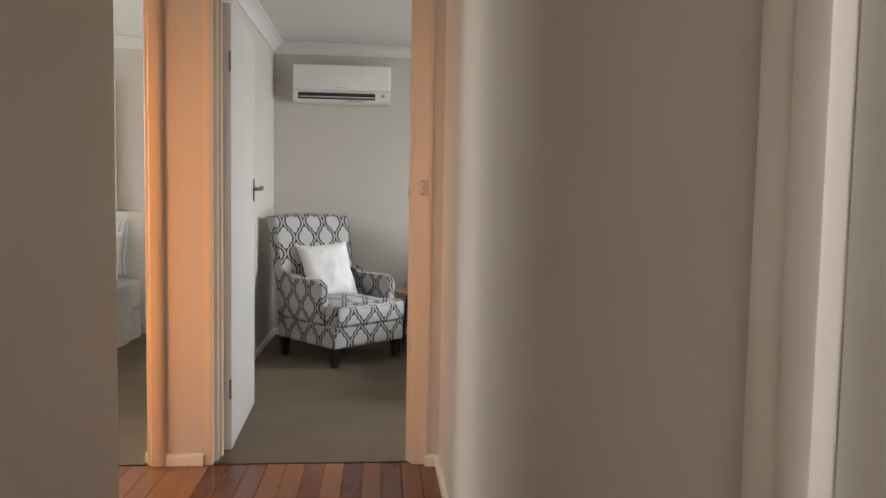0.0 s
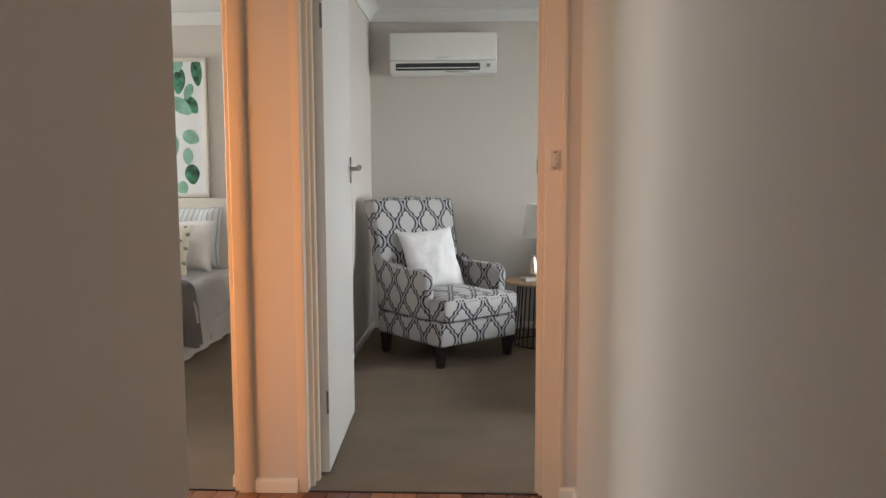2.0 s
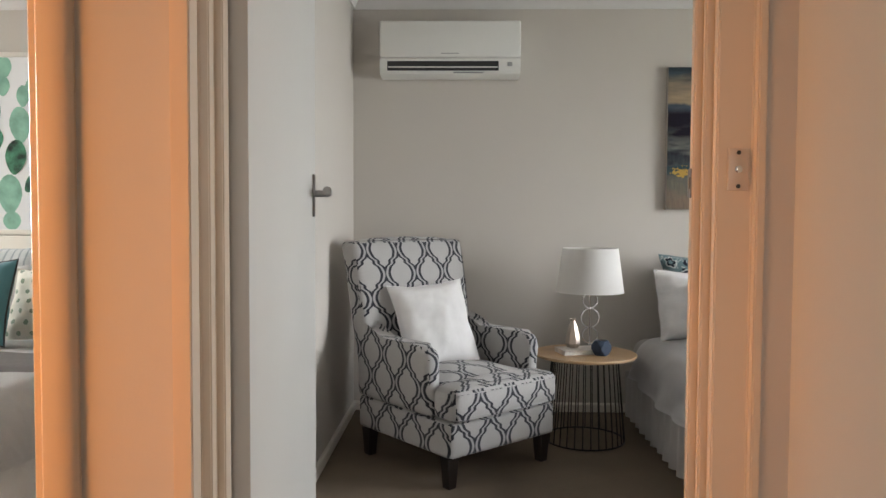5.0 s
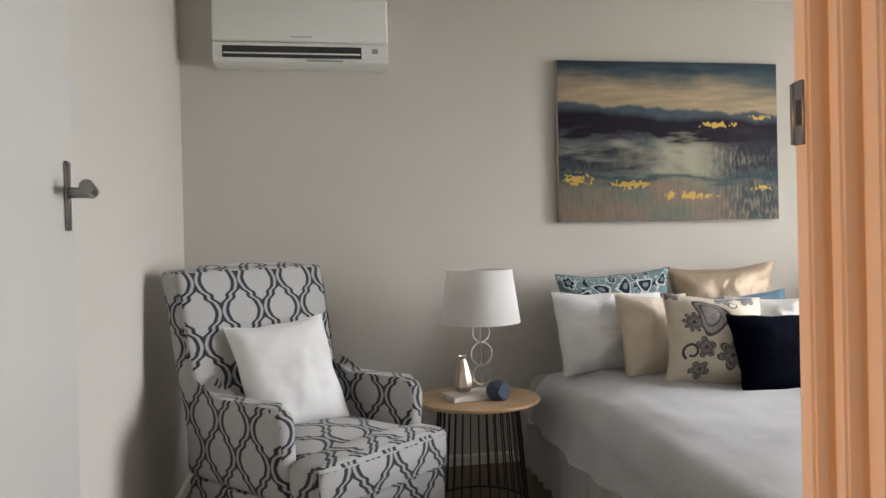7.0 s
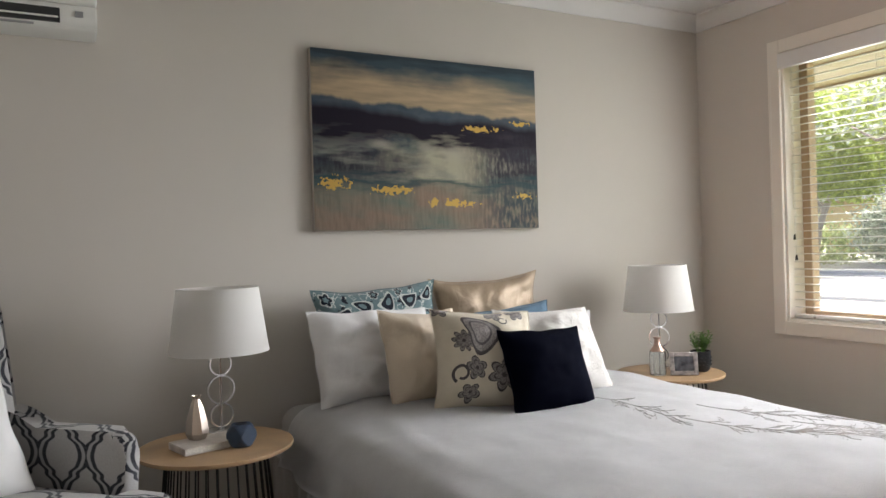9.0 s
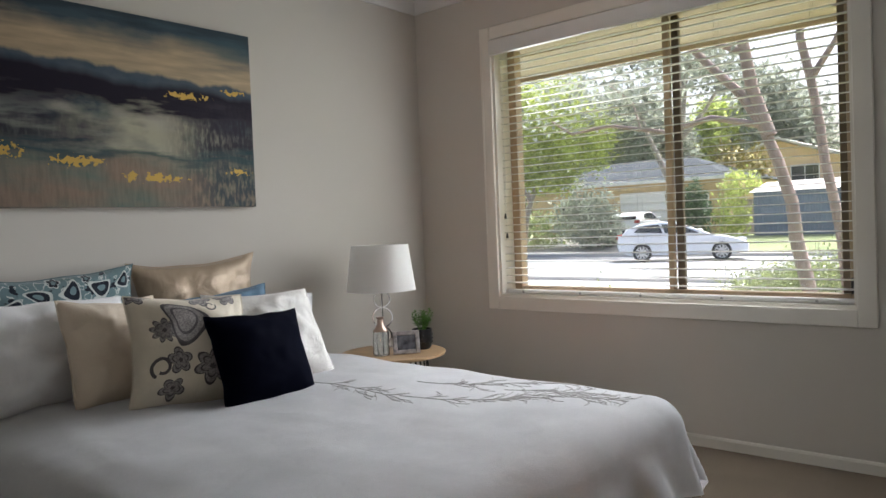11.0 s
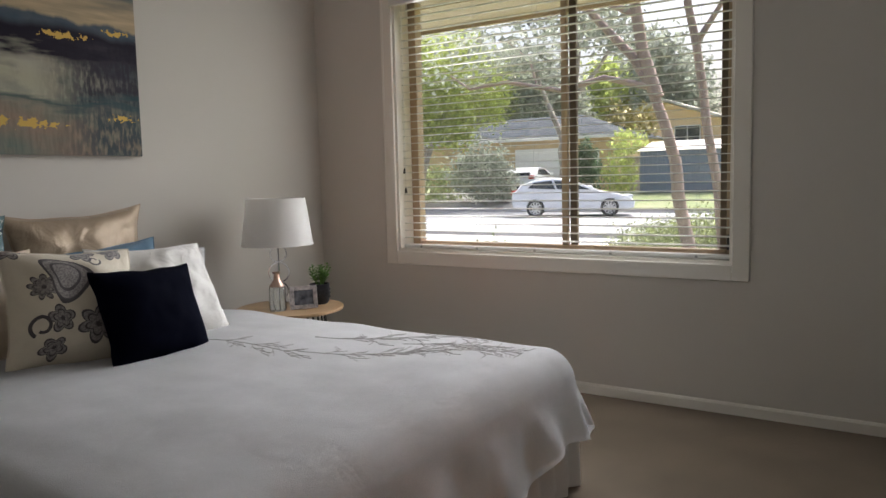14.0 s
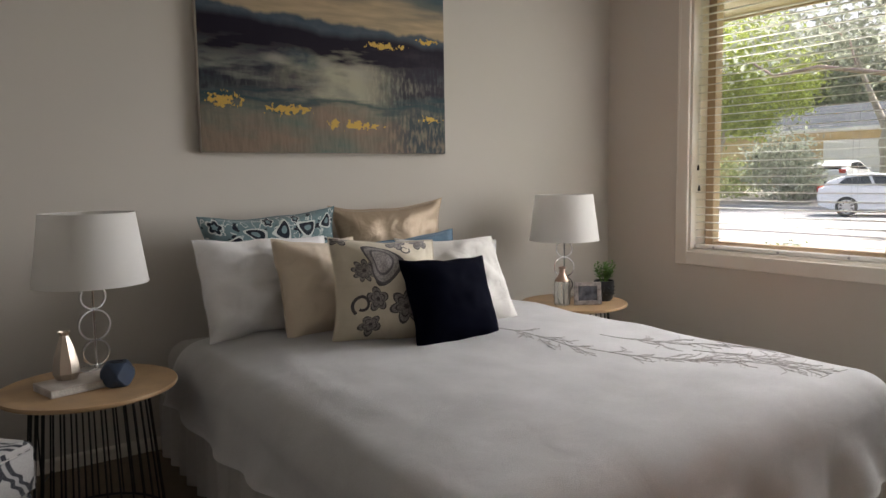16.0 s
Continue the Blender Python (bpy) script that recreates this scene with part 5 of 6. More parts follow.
cushion("pillow_striped", 0.62, 0.46, 0.16, stripe_cloth, pose(-2.50, 6.33, 0.51, -14, 0, 2), "pale ticking-striped pillow against the headboard", 22, 0.04, group="striped pillows")
cushion("pillow_white", 0.60, 0.38, 0.18, white_cotton, pose(-1.80, 6.12, 0.50, -16, 0, -4), "white cotton pillow behind the printed cushion", 23, 0.04)
cushion("pillow_white", 0.60, 0.38, 0.18, white_cotton, pose(-2.45, 6.12, 0.50, -16, 0, 3), "white cotton pillow behind the teal cushion", 27, 0.04)
cushion("pillow_sprig_print", 0.50, 0.37, 0.15, dot_cloth, pose(-1.86, 5.92, 0.50, -18, 2, -4), "cream cushion with small green sprigs", 24, 0.05)
cushion("pillow_teal", 0.44, 0.42, 0.15, teal_velvet, pose(-2.17, 5.74, 0.505, -16, -3, -10), "teal velvet cushion with dark piped edge", 25, 0.04, black_wire)

poster_white = mat("white_poster_canvas", (0.78, 0.79, 0.80), 0.8, vary=0.01, scale=4)
poster = thing("cactus_print", pose(0, 0, 0), "large white print of green watercolour cacti in white frame", "picture")
PX0, PX1, PZ0, PZ1 = -3.35, -1.67, 1.065, 2.085
part("sheet", boxes((PX0, PX1, YF - 0.022, YF - 0.006, PZ0, PZ1)), poster_white, poster)
part("frame", boxes((PX0 - 0.03, PX1 + 0.03, YF - 0.034, YF - 0.004, PZ1, PZ1 + 0.028), (PX0 - 0.03, PX1 + 0.03, YF - 0.034, YF - 0.004, PZ0 - 0.03, PZ0), (PX1, PX1 + 0.03, YF - 0.034, YF - 0.004, PZ0, PZ1), (PX0 - 0.03, PX0, YF - 0.034, YF - 0.004, PZ0, PZ1), bevel=0.004), trim_paint, poster, "slim white frame")
pale_pad = mat("watercolour_green_pale", (0.30, 0.56, 0.43), 0.8, vary=0.14, scale=12)
dark_pad = mat("watercolour_green_dark", (0.10, 0.34, 0.20), 0.8, vary=0.35, scale=16)
rng = random.Random(12)


def pad(bm, cx, cz, w, h, ang, lift):
    """A drop-shaped cactus pad, narrow at its foot, laid flat on the sheet."""
    pts = []
    for k in range(18):
        a = 2 * math.pi * k / 18
        rx = w / 2 * (1 - 0.34 * max(0.0, -math.sin(a)) ** 1.3)
        x, z = rx * math.cos(a), h / 2 * math.sin(a)
        x, z = x * math.cos(ang) - z * math.sin(ang), x * math.sin(ang) + z * math.cos(ang)
        x, z = min(max(cx + x, PX0 + 0.002), PX1 - 0.002), min(max(cz + z, PZ0 + 0.002), PZ1 - 0.002)
        pts.append(bm.verts.new((x, YF - 0.0225 - lift, z)))
    bm.faces.new(pts)


def place_pad(*a, dark=False):
    bm = bmesh.new()
    pad(bm, *a)
    part("printed_pad", bm, dark_pad if dark else pale_pad, poster, smooth=None)


layer = 0
columns = (
    [(0.00, 0.93, 0.09, 0.22, 0.1, 1), (0.05, 0.68, 0.10, 0.16, 0.6, 1), (0.14, 0.86, 0.10, 0.20, -0.1, 1), (0.07, 0.78, 0.075, 0.13, -0.4, 0), (0.13, 0.67, 0.11, 0.20, 0.9, 0), (0.15, 0.99, 0.09, 0.12, 0.0, 0)],
    [(0.06, 0.43, 0.11, 0.14, 1.1, 0), (0.09, 0.28, 0.08, 0.13, 0.0, 0), (0.06, 0.14, 0.12, 0.16, 0.1, 1), (0.14, 0.03, 0.09, 0.12, 0.0, 0), (0.22, 0.53, 0.075, 0.13, 0.0, 0), (0.22, 0.37, 0.13, 0.22, 0.1, 0), (0.27, 0.15, 0.13, 0.22, -0.1, 1)],
    [(0.35, 0.94, 0.13, 0.20, 0.1, 0), (0.36, 0.73, 0.09, 0.20, 0.1, 1), (0.34, 0.58, 0.085, 0.13, -0.4, 0), (0.48, 0.60, 0.085, 0.17, 0.6, 0), (0.40, 0.44, 0.11, 0.20, 0.0, 0), (0.41, 0.28, 0.11, 0.15, 0.1, 1), (0.46, 0.11, 0.11, 0.20, 0.3, 0), (0.33, 0.02, 0.12, 0.12, 0.0, 0)],
    [(0.53, 0.88, 0.075, 0.17, -0.9, 0), (0.61, 0.78, 0.08, 0.13, 0.0, 0), (0.63, 0.61, 0.13, 0.22, 0.05, 0), (0.66, 0.42, 0.13, 0.21, -0.1, 1), (0.55, 0.27, 0.10, 0.15, -0.8, 1), (0.70, 0.20, 0.15, 0.24, 0.0, 0), (0.69, 0.04, 0.11, 0.12, 0.0, 0)],
    [(0.73, 0.95, 0.11, 0.15, 0.0, 0), (0.73, 0.84, 0.085, 0.12, 0.0, 0), (0.88, 0.87, 0.085, 0.16, 0.7, 0), (0.80, 0.69, 0.11, 0.21, 0.0, 0), (0.79, 0.53, 0.12, 0.15, 0.2, 1), (0.84, 0.33, 0.10, 0.20, 0.4, 0), (0.88, 0.16, 0.10, 0.17, -0.3, 0), (0.92, 0.55, 0.11, 0.18, 0.0, 0)])
for k, column in enumerate(columns * 2):
    for dx, dz, w, h, lean, dark in column:
        layer += 1
        place_pad(PX1 - 0.045 - dx - (0.80 if k >= len(columns) else 0.0), PZ0 + 0.01 + dz, w, h, lean, 0.0003 * (layer % 9), dark=bool(dark))

# ---- hall floor: timber boards ----
board = mat("jarrah_floorboard", (0.30, 0.095, 0.035), 0.22, vary=0.12, scale=5, bump=0.05, bump_scale=30)
nt = board.node_tree
oi = nt.nodes.new("ShaderNodeObjectInfo")
tc = nt.nodes.new("ShaderNodeTexCoord")
gr = noise_at(nt, tc.outputs["Object"], 9, 6, (14, 0.7, 1))
tone = blend(nt, oi.outputs["Random"], (0.13, 0.034, 0.014), (0.42, 0.17, 0.065))
repaint(board, blend(nt, calc(nt, 'MULTIPLY', gr, 0.55), tone, (0.09, 0.022, 0.010)))
hall_floor = solo("floor_hall", boxes((-2.6, HX1, -5.2, YD1 - 0.03, -0.06, -0.016)), dark_plastic, "polished red-brown timber board floor", "floor", "structure", smooth=None)
rng = random.Random(3)
bw = 0.083
xx = HX1 - bw
lens = {}
while xx > -2.6:
    yy = -5.2 - rng.uniform(0, 1.5)
    while yy < YD1 - 0.04:
        L = rng.choice((1.2, 1.8, 2.4, 3.0))
        y0, y1 = max(yy, -5.2), min(yy + L, YD1 - 0.032)
        if y1 - y0 > 0.02:
            key = round(y1 - y0, 3)
            if key not in lens:
                lens[key] = finish("floorboard", boxes((0, bw - 0.0012, 0, key - 0.001, -0.016, -0.001), bevel=0.0012, segs=1), board)
            o = new("floorboard", lens[key])
            o.parent = hall_floor
            o.location = (xx, y0, 0)
        yy += L
    xx -= bw
solo("trim_threshold", boxes((DX0 - 0.02, DX1 + 0.03, YD1 - 0.034, YD1 - 0.026, -0.01, 0.003), (GX0, GX1, YD1 - 0.034, YD1 - 0.026, -0.01, 0.003)), dark_leg, "dark timber strip between boards and carpet", "threshold", "structure", smooth=None)


# ---- outside: eave, street, houses, trees ----
grass = mat("dry_green_lawn", (0.18, 0.22, 0.10), 0.95, vary=0.15, scale=0.8, bump=0.8, bump_scale=30, colour2=(0.25, 0.26, 0.15), fine=0.25, spec=0.1)
asphalt = mat("worn_asphalt", (0.27, 0.27, 0.275), 0.9, vary=0.06, scale=0.6, bump=0.4, bump_scale=60, fine=0.12)
concrete = mat("pale_concrete", (0.50, 0.48, 0.45), 0.85, vary=0.05, scale=0.9, bump=0.2, bump_scale=40, fine=0.06)
brick_tan = mat("tan_brick_wall", (0.62, 0.46, 0.26), 0.9, vary=0.06, scale=3, bump=0.3, bump_scale=12)
render_orange = mat("cream_rendered_wall", (0.68, 0.50, 0.32), 0.9, vary=0.04, scale=2)
tile_dark = mat("dark_grey_roof_tile", (0.055, 0.065, 0.075), 0.85, vary=0.12, scale=3, bump=0.3, bump_scale=8, spec=0.1)
tile_pale = mat("pale_roof", (0.62, 0.58, 0.52), 0.7, vary=0.06, scale=2)
white_gloss = mat("white_exterior_paint", (0.80, 0.80, 0.79), 0.4, vary=0.02)
car_white = mat("white_car_paint", (0.80, 0.81, 0.82), 0.18, vary=0.01, spec=0.6)
car_glass = mat("dark_car_glass", (0.03, 0.035, 0.04), 0.08, vary=0.05)
rubber = mat("tyre_rubber", (0.02, 0.02, 0.02), 0.8, vary=0.1)
alloy = mat("alloy_rim", (0.62, 0.63, 0.65), 0.3, 0.8, vary=0.04)
lens_red = mat("red_lamp_lens", (0.45, 0.04, 0.02), 0.2, vary=0.03)
steel_blue = mat("slate_blue_shed_steel", (0.15, 0.19, 0.25), 0.5, vary=0.04, scale=2)
bark_pink = mat("pinkish_gum_bark", (0.40, 0.29, 0.26), 0.85, vary=0.16, scale=3.5, bump=0.6, bump_scale=18, colour2=(0.26, 0.19, 0.18))
bark_pale = mat("pale_gum_bark", (0.50, 0.44, 0.38), 0.85, vary=0.2, scale=2.5, bump=0.4, bump_scale=14)
leaf_lime = mat("fresh_green_leaves", (0.50, 0.58, 0.16), 0.6, vary=0.15, scale=1.5, island=0.45)
# gum leaf green, lightened so the far trees' haze is in its colour
leaf_grey = mat("grey_green_hazy_leaves", (0.38, 0.41, 0.33), 0.6, vary=0.15, scale=1.0, island=0.45)
leaf_pale = mat("pale_blossom_leaves", (0.52, 0.56, 0.45), 0.7, vary=0.15, scale=1.5, island=0.5)
leaf_dark = mat("dark_shrub_leaves", (0.09, 0.15, 0.07), 0.6, vary=0.2, scale=1.5, island=0.4)
leaf_hedge = mat("olive_hedge_leaves", (0.36, 0.42, 0.17), 0.6, vary=0.2, scale=3, island=0.45)

for lm in (leaf_lime, leaf_grey, leaf_pale, leaf_dark, leaf_hedge):
    # thin leaves let part of the light through
    nt = lm.node_tree
    b_ = nt.nodes["Principled BSDF"]
    tr_ = nt.nodes.new("ShaderNodeBsdfTranslucent")
    nt.links.new(b_.inputs["Base Color"].links[0].from_socket, tr_.inputs[0])
    mx_ = nt.nodes.new("ShaderNodeMixShader")
    mx_.inputs[0].default_value = 0.5
    nt.links.new(b_.outputs[0], mx_.inputs[1])
    nt.links.new(tr_.outputs[0], mx_.inputs[2])
    nt.links.new(mx_.outputs[0], nt.nodes["Material Output"].inputs[0])

eave = solo("roof_eave", boxes((XR + 0.221, 5.06, -3.0, 6.62, 2.13, 2.16), (5.06, 5.085, -3.0, 6.62, 2.105, 2.30), (XR + 0.221, 5.06, 6.62, 6.645, 2.12, 2.30), bevel=0.003, segs=1), tan_frame, "tan painted timber eave over the window", "eave", "structure", smooth=None)
part("batten", boxes((4.45, 4.49, -3.0, 6.61, 2.118, 2.1295)), tan_frame, eave)
solo("roof_over_house", boxes((-4.8, 5.1, -5.6, 6.9, 2.62, 2.70)), tile_dark, "plain roof over the rooms", "roof", "structure", smooth=None)


def ground_z(x, y):
    bank = min(max((x - 26.9) / 4.0, 0.0), 1.0)
    return -0.34 + 0.62 * bank * bank * (3 - 2 * bank) + (0.0 if x < 40 else (x - 40) * 0.02)


bm = bmesh.new()
xs = [4.13, 8, 12, 16, 20, 26.5, 26.9, 27.4, 28, 29, 30, 31, 32, 33, 34, 36, 40, 60, 100, 200, 600]
ys = [-600, -200, -80, -40, -20, 0, 10, 20, 40, 80, 200, 600]
gv = [[bm.verts.new((x, y, ground_z(x, y))) for y in ys] for x in xs]
for i in range(len(xs) - 1):
    for j in range(len(ys) - 1):
        bm.faces.new((gv[i][j], gv[i + 1][j], gv[i + 1][j + 1], gv[i][j + 1]))
solo("ground", bm, grass, "mown lawn and verges along the street", "ground", "structure", smooth=None)
solo("road", boxes((15.8, 26.4, -300, 300, -0.36, -0.30)), asphalt, "pale worn asphalt suburban road", "road", "structure", smooth=None)
solo("pavement", boxes((11.6, 15.6, 6.6, 22.0, -0.36, -0.285)), concrete, "pale concrete driveway apron and footpath", "pavement", "structure", smooth=None)
bm = bmesh.new()
dx_ = [26.6, 26.9, 27.4, 28.0, 28.8, 30.0, 30.8, 33.8]
dl = [[bm.verts.new((x, y, ground_z(x, y) + 0.03)) for y in (17.6, 24.5)] for x in dx_]
for p_, q_ in zip(dl, dl[1:]):
    bm.faces.new((p_[0], q_[0], q_[1], p_[1]))
bmesh.ops.solidify(bm, geom=bm.faces[:], thickness=0.06)
solo("pavement", bm, concrete, "pale concrete driveway rising to the brick house", "pavement", "structure", smooth=None)
solo("kerb", boxes((15.6, 15.8, -300, 300, -0.36, -0.20), (26.4, 26.6, -300, 300, -0.36, -0.18), bevel=0.02), concrete, "pale concrete kerbs along the road", "kerb", "structure", smooth=None)


def leaves_mesh(name, blobs, material, seed):
    """A crown of small separate leaves, scattered in uneven lumps of (centre, radii, count, leaf size)."""
    rs = np.random.RandomState(seed)
    V, F = [], []
    for (c, r, cnt, size) in blobs:
        d = rs.normal(size=(cnt, 3))
        d /= np.linalg.norm(d, axis=1)[:, None]
        rad = rs.uniform(0.35, 1.0, size=(cnt, 1)) ** 0.6
        lump = 1 + 0.28 * np.sin(d[:, :1] * 5 + seed) * np.cos(d[:, 1:2] * 6 + 2 * seed) + 0.15 * rs.normal(size=(cnt, 1))
        p = np.array(c) + d * rad * lump * np.array(r)
        a = rs.normal(size=(cnt, 3))
        a /= np.linalg.norm(a, axis=1)[:, None]
        b = np.cross(a, rs.normal(size=(cnt, 3)))
        b /= np.linalg.norm(b, axis=1)[:, None]
        s = size * rs.uniform(0.6, 1.4, size=(cnt, 1))
        k = len(V) * 4
        quad = np.stack([p - a * s, p + b * s * 0.45, p + a * s, p - b * s * 0.45], axis=1)
        V.append(quad.reshape(-1, 3))
    V = np.concatenate(V)
    me = bpy.data.meshes.new(name)
    me.from_pydata(V.tolist(), [], np.arange(len(V)).reshape(-1, 4).tolist())
    me.materials.append(material)
    return me


def tree(name, base, limbs, blobs, bark, leaf_m, label, seed, category="tree"):
    t = thing(name, pose(*base), label, category)
    bm = bmesh.new()
    for pts, r0, r1 in limbs:
        n = len(pts)
        sm = []
        for k in range(n - 1):
            for f in (0, 0.34, 0.67):
                p = Vector(pts[k]).lerp(Vector(pts[k + 1]), f)
                sm.append(p + 0.35 * r0 * noise.noise_vector(p * 1.3))
        sm.append(Vector(pts[-1]))
        m_ = len(sm)
        tube(bm, sm, [r0 + (r1 - r0) * k / (m_ - 1) * (1 + 0.05 * noise.noise((k, seed, 0))) for k in range(m_)], 10)
    if limbs:
        part("trunk", bm, bark, t, smooth=80)
    else:
        bm.free()
    o = new("crown", leaves_mesh("crown", blobs, leaf_m, seed))
    o.parent = t
    return t


def rel(base, pts):
    return [tuple(a - b for a, b in zip(p, base)) for p in pts]


B = (9.33, 5.72, -0.36)
tree("gum_tree", B, [
    (rel(B, [(9.33, 5.72, -0.4), (9.32, 5.77, 0.23), (9.30, 5.90, 0.8), (9.28, 5.92, 1.19), (9.24, 6.02, 1.65), (9.21, 6.18, 2.07), (9.17, 6.40, 2.45), (9.14, 6.75, 2.85), (9.1, 7.1, 3.3)]), 0.084, 0.042),
    (rel(B, [(9.21, 6.10, 1.95), (9.18, 6.28, 2.5), (9.15, 6.36, 3.05), (9.1, 6.4, 3.8), (9.1, 6.3, 4.8)]), 0.075, 0.05),
    (rel(B, [(9.21, 6.18, 2.07), (9.05, 6.7, 2.22), (8.9, 7.2, 2.10), (8.85, 7.9, 2.25), (8.8, 8.4, 2.2), (8.8, 8.7, 2.4)]), 0.04, 0.012),
    (rel(B, [(9.16, 6.34, 2.9), (9.1, 6.9, 3.2), (9.0, 7.4, 3.0), (9.0, 7.8, 3.2)]), 0.04, 0.012),
    (rel(B, [(8.87, 7.5, 2.2), (8.9, 7.6, 2.5), (8.9, 7.9, 2.75)]), 0.015, 0.006)],
    [((0.0, 2.0, 3.3), (0.9, 1.2, 0.45), 700, 0.05), ((-0.3, 3.0, 2.9), (0.6, 0.9, 0.35), 260, 0.05), ((0.2, 0.4, 4.6), (1.5, 1.6, 0.9), 1000, 0.055), ((0.2, -0.9, 3.6), (0.6, 0.6, 0.3), 200, 0.05)],
    bark_pink, leaf_grey, "leaning gum tree with smooth pinkish bark", 3)
B = (9.45, 5.38, -0.36)
tree("gum_tree", B, [
    (rel(B, [(9.45, 5.38, -0.4), (9.42, 5.42, 0.3), (9.39, 5.46, 0.8), (9.36, 5.58, 1.6), (9.36, 5.62, 2.0), (9.33, 5.70, 2.5), (9.29, 5.80, 3.0), (9.3, 5.75, 3.8), (9.3, 5.6, 4.6)]), 0.058, 0.040),
    (rel(B, [(9.33, 5.70, 2.55), (9.3, 5.45, 2.9), (9.3, 5.2, 3.4)]), 0.04, 0.015)],
    [((0, 0.2, 5.0), (1.2, 1.3, 0.7), 600, 0.055), ((0, -0.4, 3.9), (0.5, 0.5, 0.3), 160, 0.05)],
    bark_pink, leaf_grey, "slender gum tree with pinkish bark", 5)

tree("garden_shrub", (10.2, 6.0, -0.36), [], [((0, -0.1, 0.38), (0.9, 1.0, 0.48), 26000, 0.022), ((0.4, -1.2, 0.62), (0.8, 0.9, 0.66), 22000, 0.024), ((-0.4, 0.75, 0.2), (0.6, 0.5, 0.30), 7000, 0.022)], bark_pale, leaf_hedge, "low olive green shrub in the front garden", 11, "shrub")
tree("garden_shrub", (10.9, 9.35, -0.36), [], [((0, 0, 0.15), (0.35, 0.35, 0.35), 500, 0.035)], bark_pale, leaf_hedge, "small clump of garden plants by the path", 12, "shrub")
tree("street_tree", (27.4, 22.3, -0.30), [([(0, 0, 0), (0.1, -0.2, 1.7), (0.2, -0.8, 3.4), (0.2, -1.8, 5.1)], 0.18, 0.05), ([(0.1, -0.5, 2.4), (0, 0.7, 3.9), (0, 1.5, 5.4)], 0.08, 0.03), ([(0.2, -1.1, 3.9), (0.1, -2.4, 4.6), (0, -3.7, 4.8)], 0.07, 0.02)],
     [((0, -0.5, 4.9), (2.4, 2.3, 1.8), 11000, 0.085), ((0, -2.9, 4.8), (1.8, 1.8, 1.3), 6000, 0.08), ((0, 0.9, 3.6), (1.6, 1.3, 1.2), 5000, 0.085), ((0, -1.5, 6.6), (2.0, 2.2, 1.0), 4000, 0.085), ((0, -1.6, 3.3), (1.2, 1.3, 0.7), 1300, 0.11)], bark_pale, leaf_lime, "spreading street tree with fresh lime green leaves", 21)
tree("blossom_bush", (28.9, 19.9, -0.25), [], [((0, 0, 1.5), (1.2, 1.5, 1.5), 3200, 0.10), ((0, -0.9, 1.0), (0.9, 0.9, 1.0), 1200, 0.09)], bark_pale, leaf_pale, "rounded grey-green bush with pale blossom", 22, "bush")
tree("garden_bush", (29.2, 22.6, -0.25), [], [((0, 0, 0.9), (1.2, 1.8, 1.1), 1800, 0.10)], bark_pale, leaf_hedge, "olive garden bush beside the drive", 23, "bush")
tree("gum_tree", (31.0, 16.8, 0.1), [([(0, 0, 0), (0, 0.1, 2.0), (0, -0.2, 4.0), (0, -0.5, 6.0), (0, -0.9, 8.0)], 0.30, 0.12), ([(0, 0, 2.2), (0, 0.8, 4.0), (0, 1.6, 6.0)], 0.16, 0.06), ([(0, -0.2, 4.2), (0, -1.4, 5.4), (0, -2.4, 6.8)], 0.12, 0.05)],
     [((0, -0.8, 8.0), (2.2, 2.4, 1.3), 1900, 0.14), ((0, 1.8, 6.2), (1.5, 1.4, 0.9), 800, 0.13), ((0, -2.6, 6.6), (1.3, 1.4, 0.8), 700, 0.13), ((0, 0.4, 9.6), (2.0, 2.4, 1.0), 900, 0.14)], bark_pale, leaf_grey, "tall pale-trunked gum tree across the street", 24)
tree("garden_conifer", (32.0, 16.3, 0.25), [], [((0, 0, 0.8), (0.75, 0.75, 1.1), 1500, 0.09), ((0, 0, 1.8), (0.45, 0.45, 0.7), 600, 0.08)], bark_pale, leaf_dark, "dark green upright garden shrub", 25, "shrub")
tree("garden_bush", (32.0, 14.7, 0.25), [], [((0, 0, 0.9), (0.8, 0.8, 1.2), 1300, 0.09), ((0, -0.4, 2.2), (0.9, 0.9, 0.6), 500, 0.09)], bark_pale, leaf_lime, "light green bush by the fence", 26, "bush")
tree("wattle_tree", (40.0, 17.2, 0.3), [([(0, 0, 0), (0, 0.2, 3.0)], 0.12, 0.05)], [((0, 0, 3.4), (1.6, 1.8, 1.2), 1500, 0.13)], bark_pale, mat("yellow_wattle_leaves", (0.36, 0.30, 0.06), 0.6, vary=0.15, island=0.4), "small wattle tree with yellowish foliage", 27)
rs = random.Random(6)
for k in range(15):
    yy = 6.0 + k * 5.2 + rs.uniform(-1.5, 1.5)
    xx_ = 66 + rs.uniform(-6, 14)
    hh = rs.uniform(8, 13.5)
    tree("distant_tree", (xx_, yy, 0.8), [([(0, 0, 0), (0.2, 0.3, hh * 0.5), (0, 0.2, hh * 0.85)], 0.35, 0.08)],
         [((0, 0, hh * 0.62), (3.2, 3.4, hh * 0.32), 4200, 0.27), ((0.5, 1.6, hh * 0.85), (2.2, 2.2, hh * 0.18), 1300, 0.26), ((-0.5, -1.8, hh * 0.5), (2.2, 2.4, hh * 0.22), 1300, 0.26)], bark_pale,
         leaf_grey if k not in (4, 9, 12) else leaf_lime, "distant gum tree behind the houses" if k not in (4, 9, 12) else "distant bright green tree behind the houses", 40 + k)


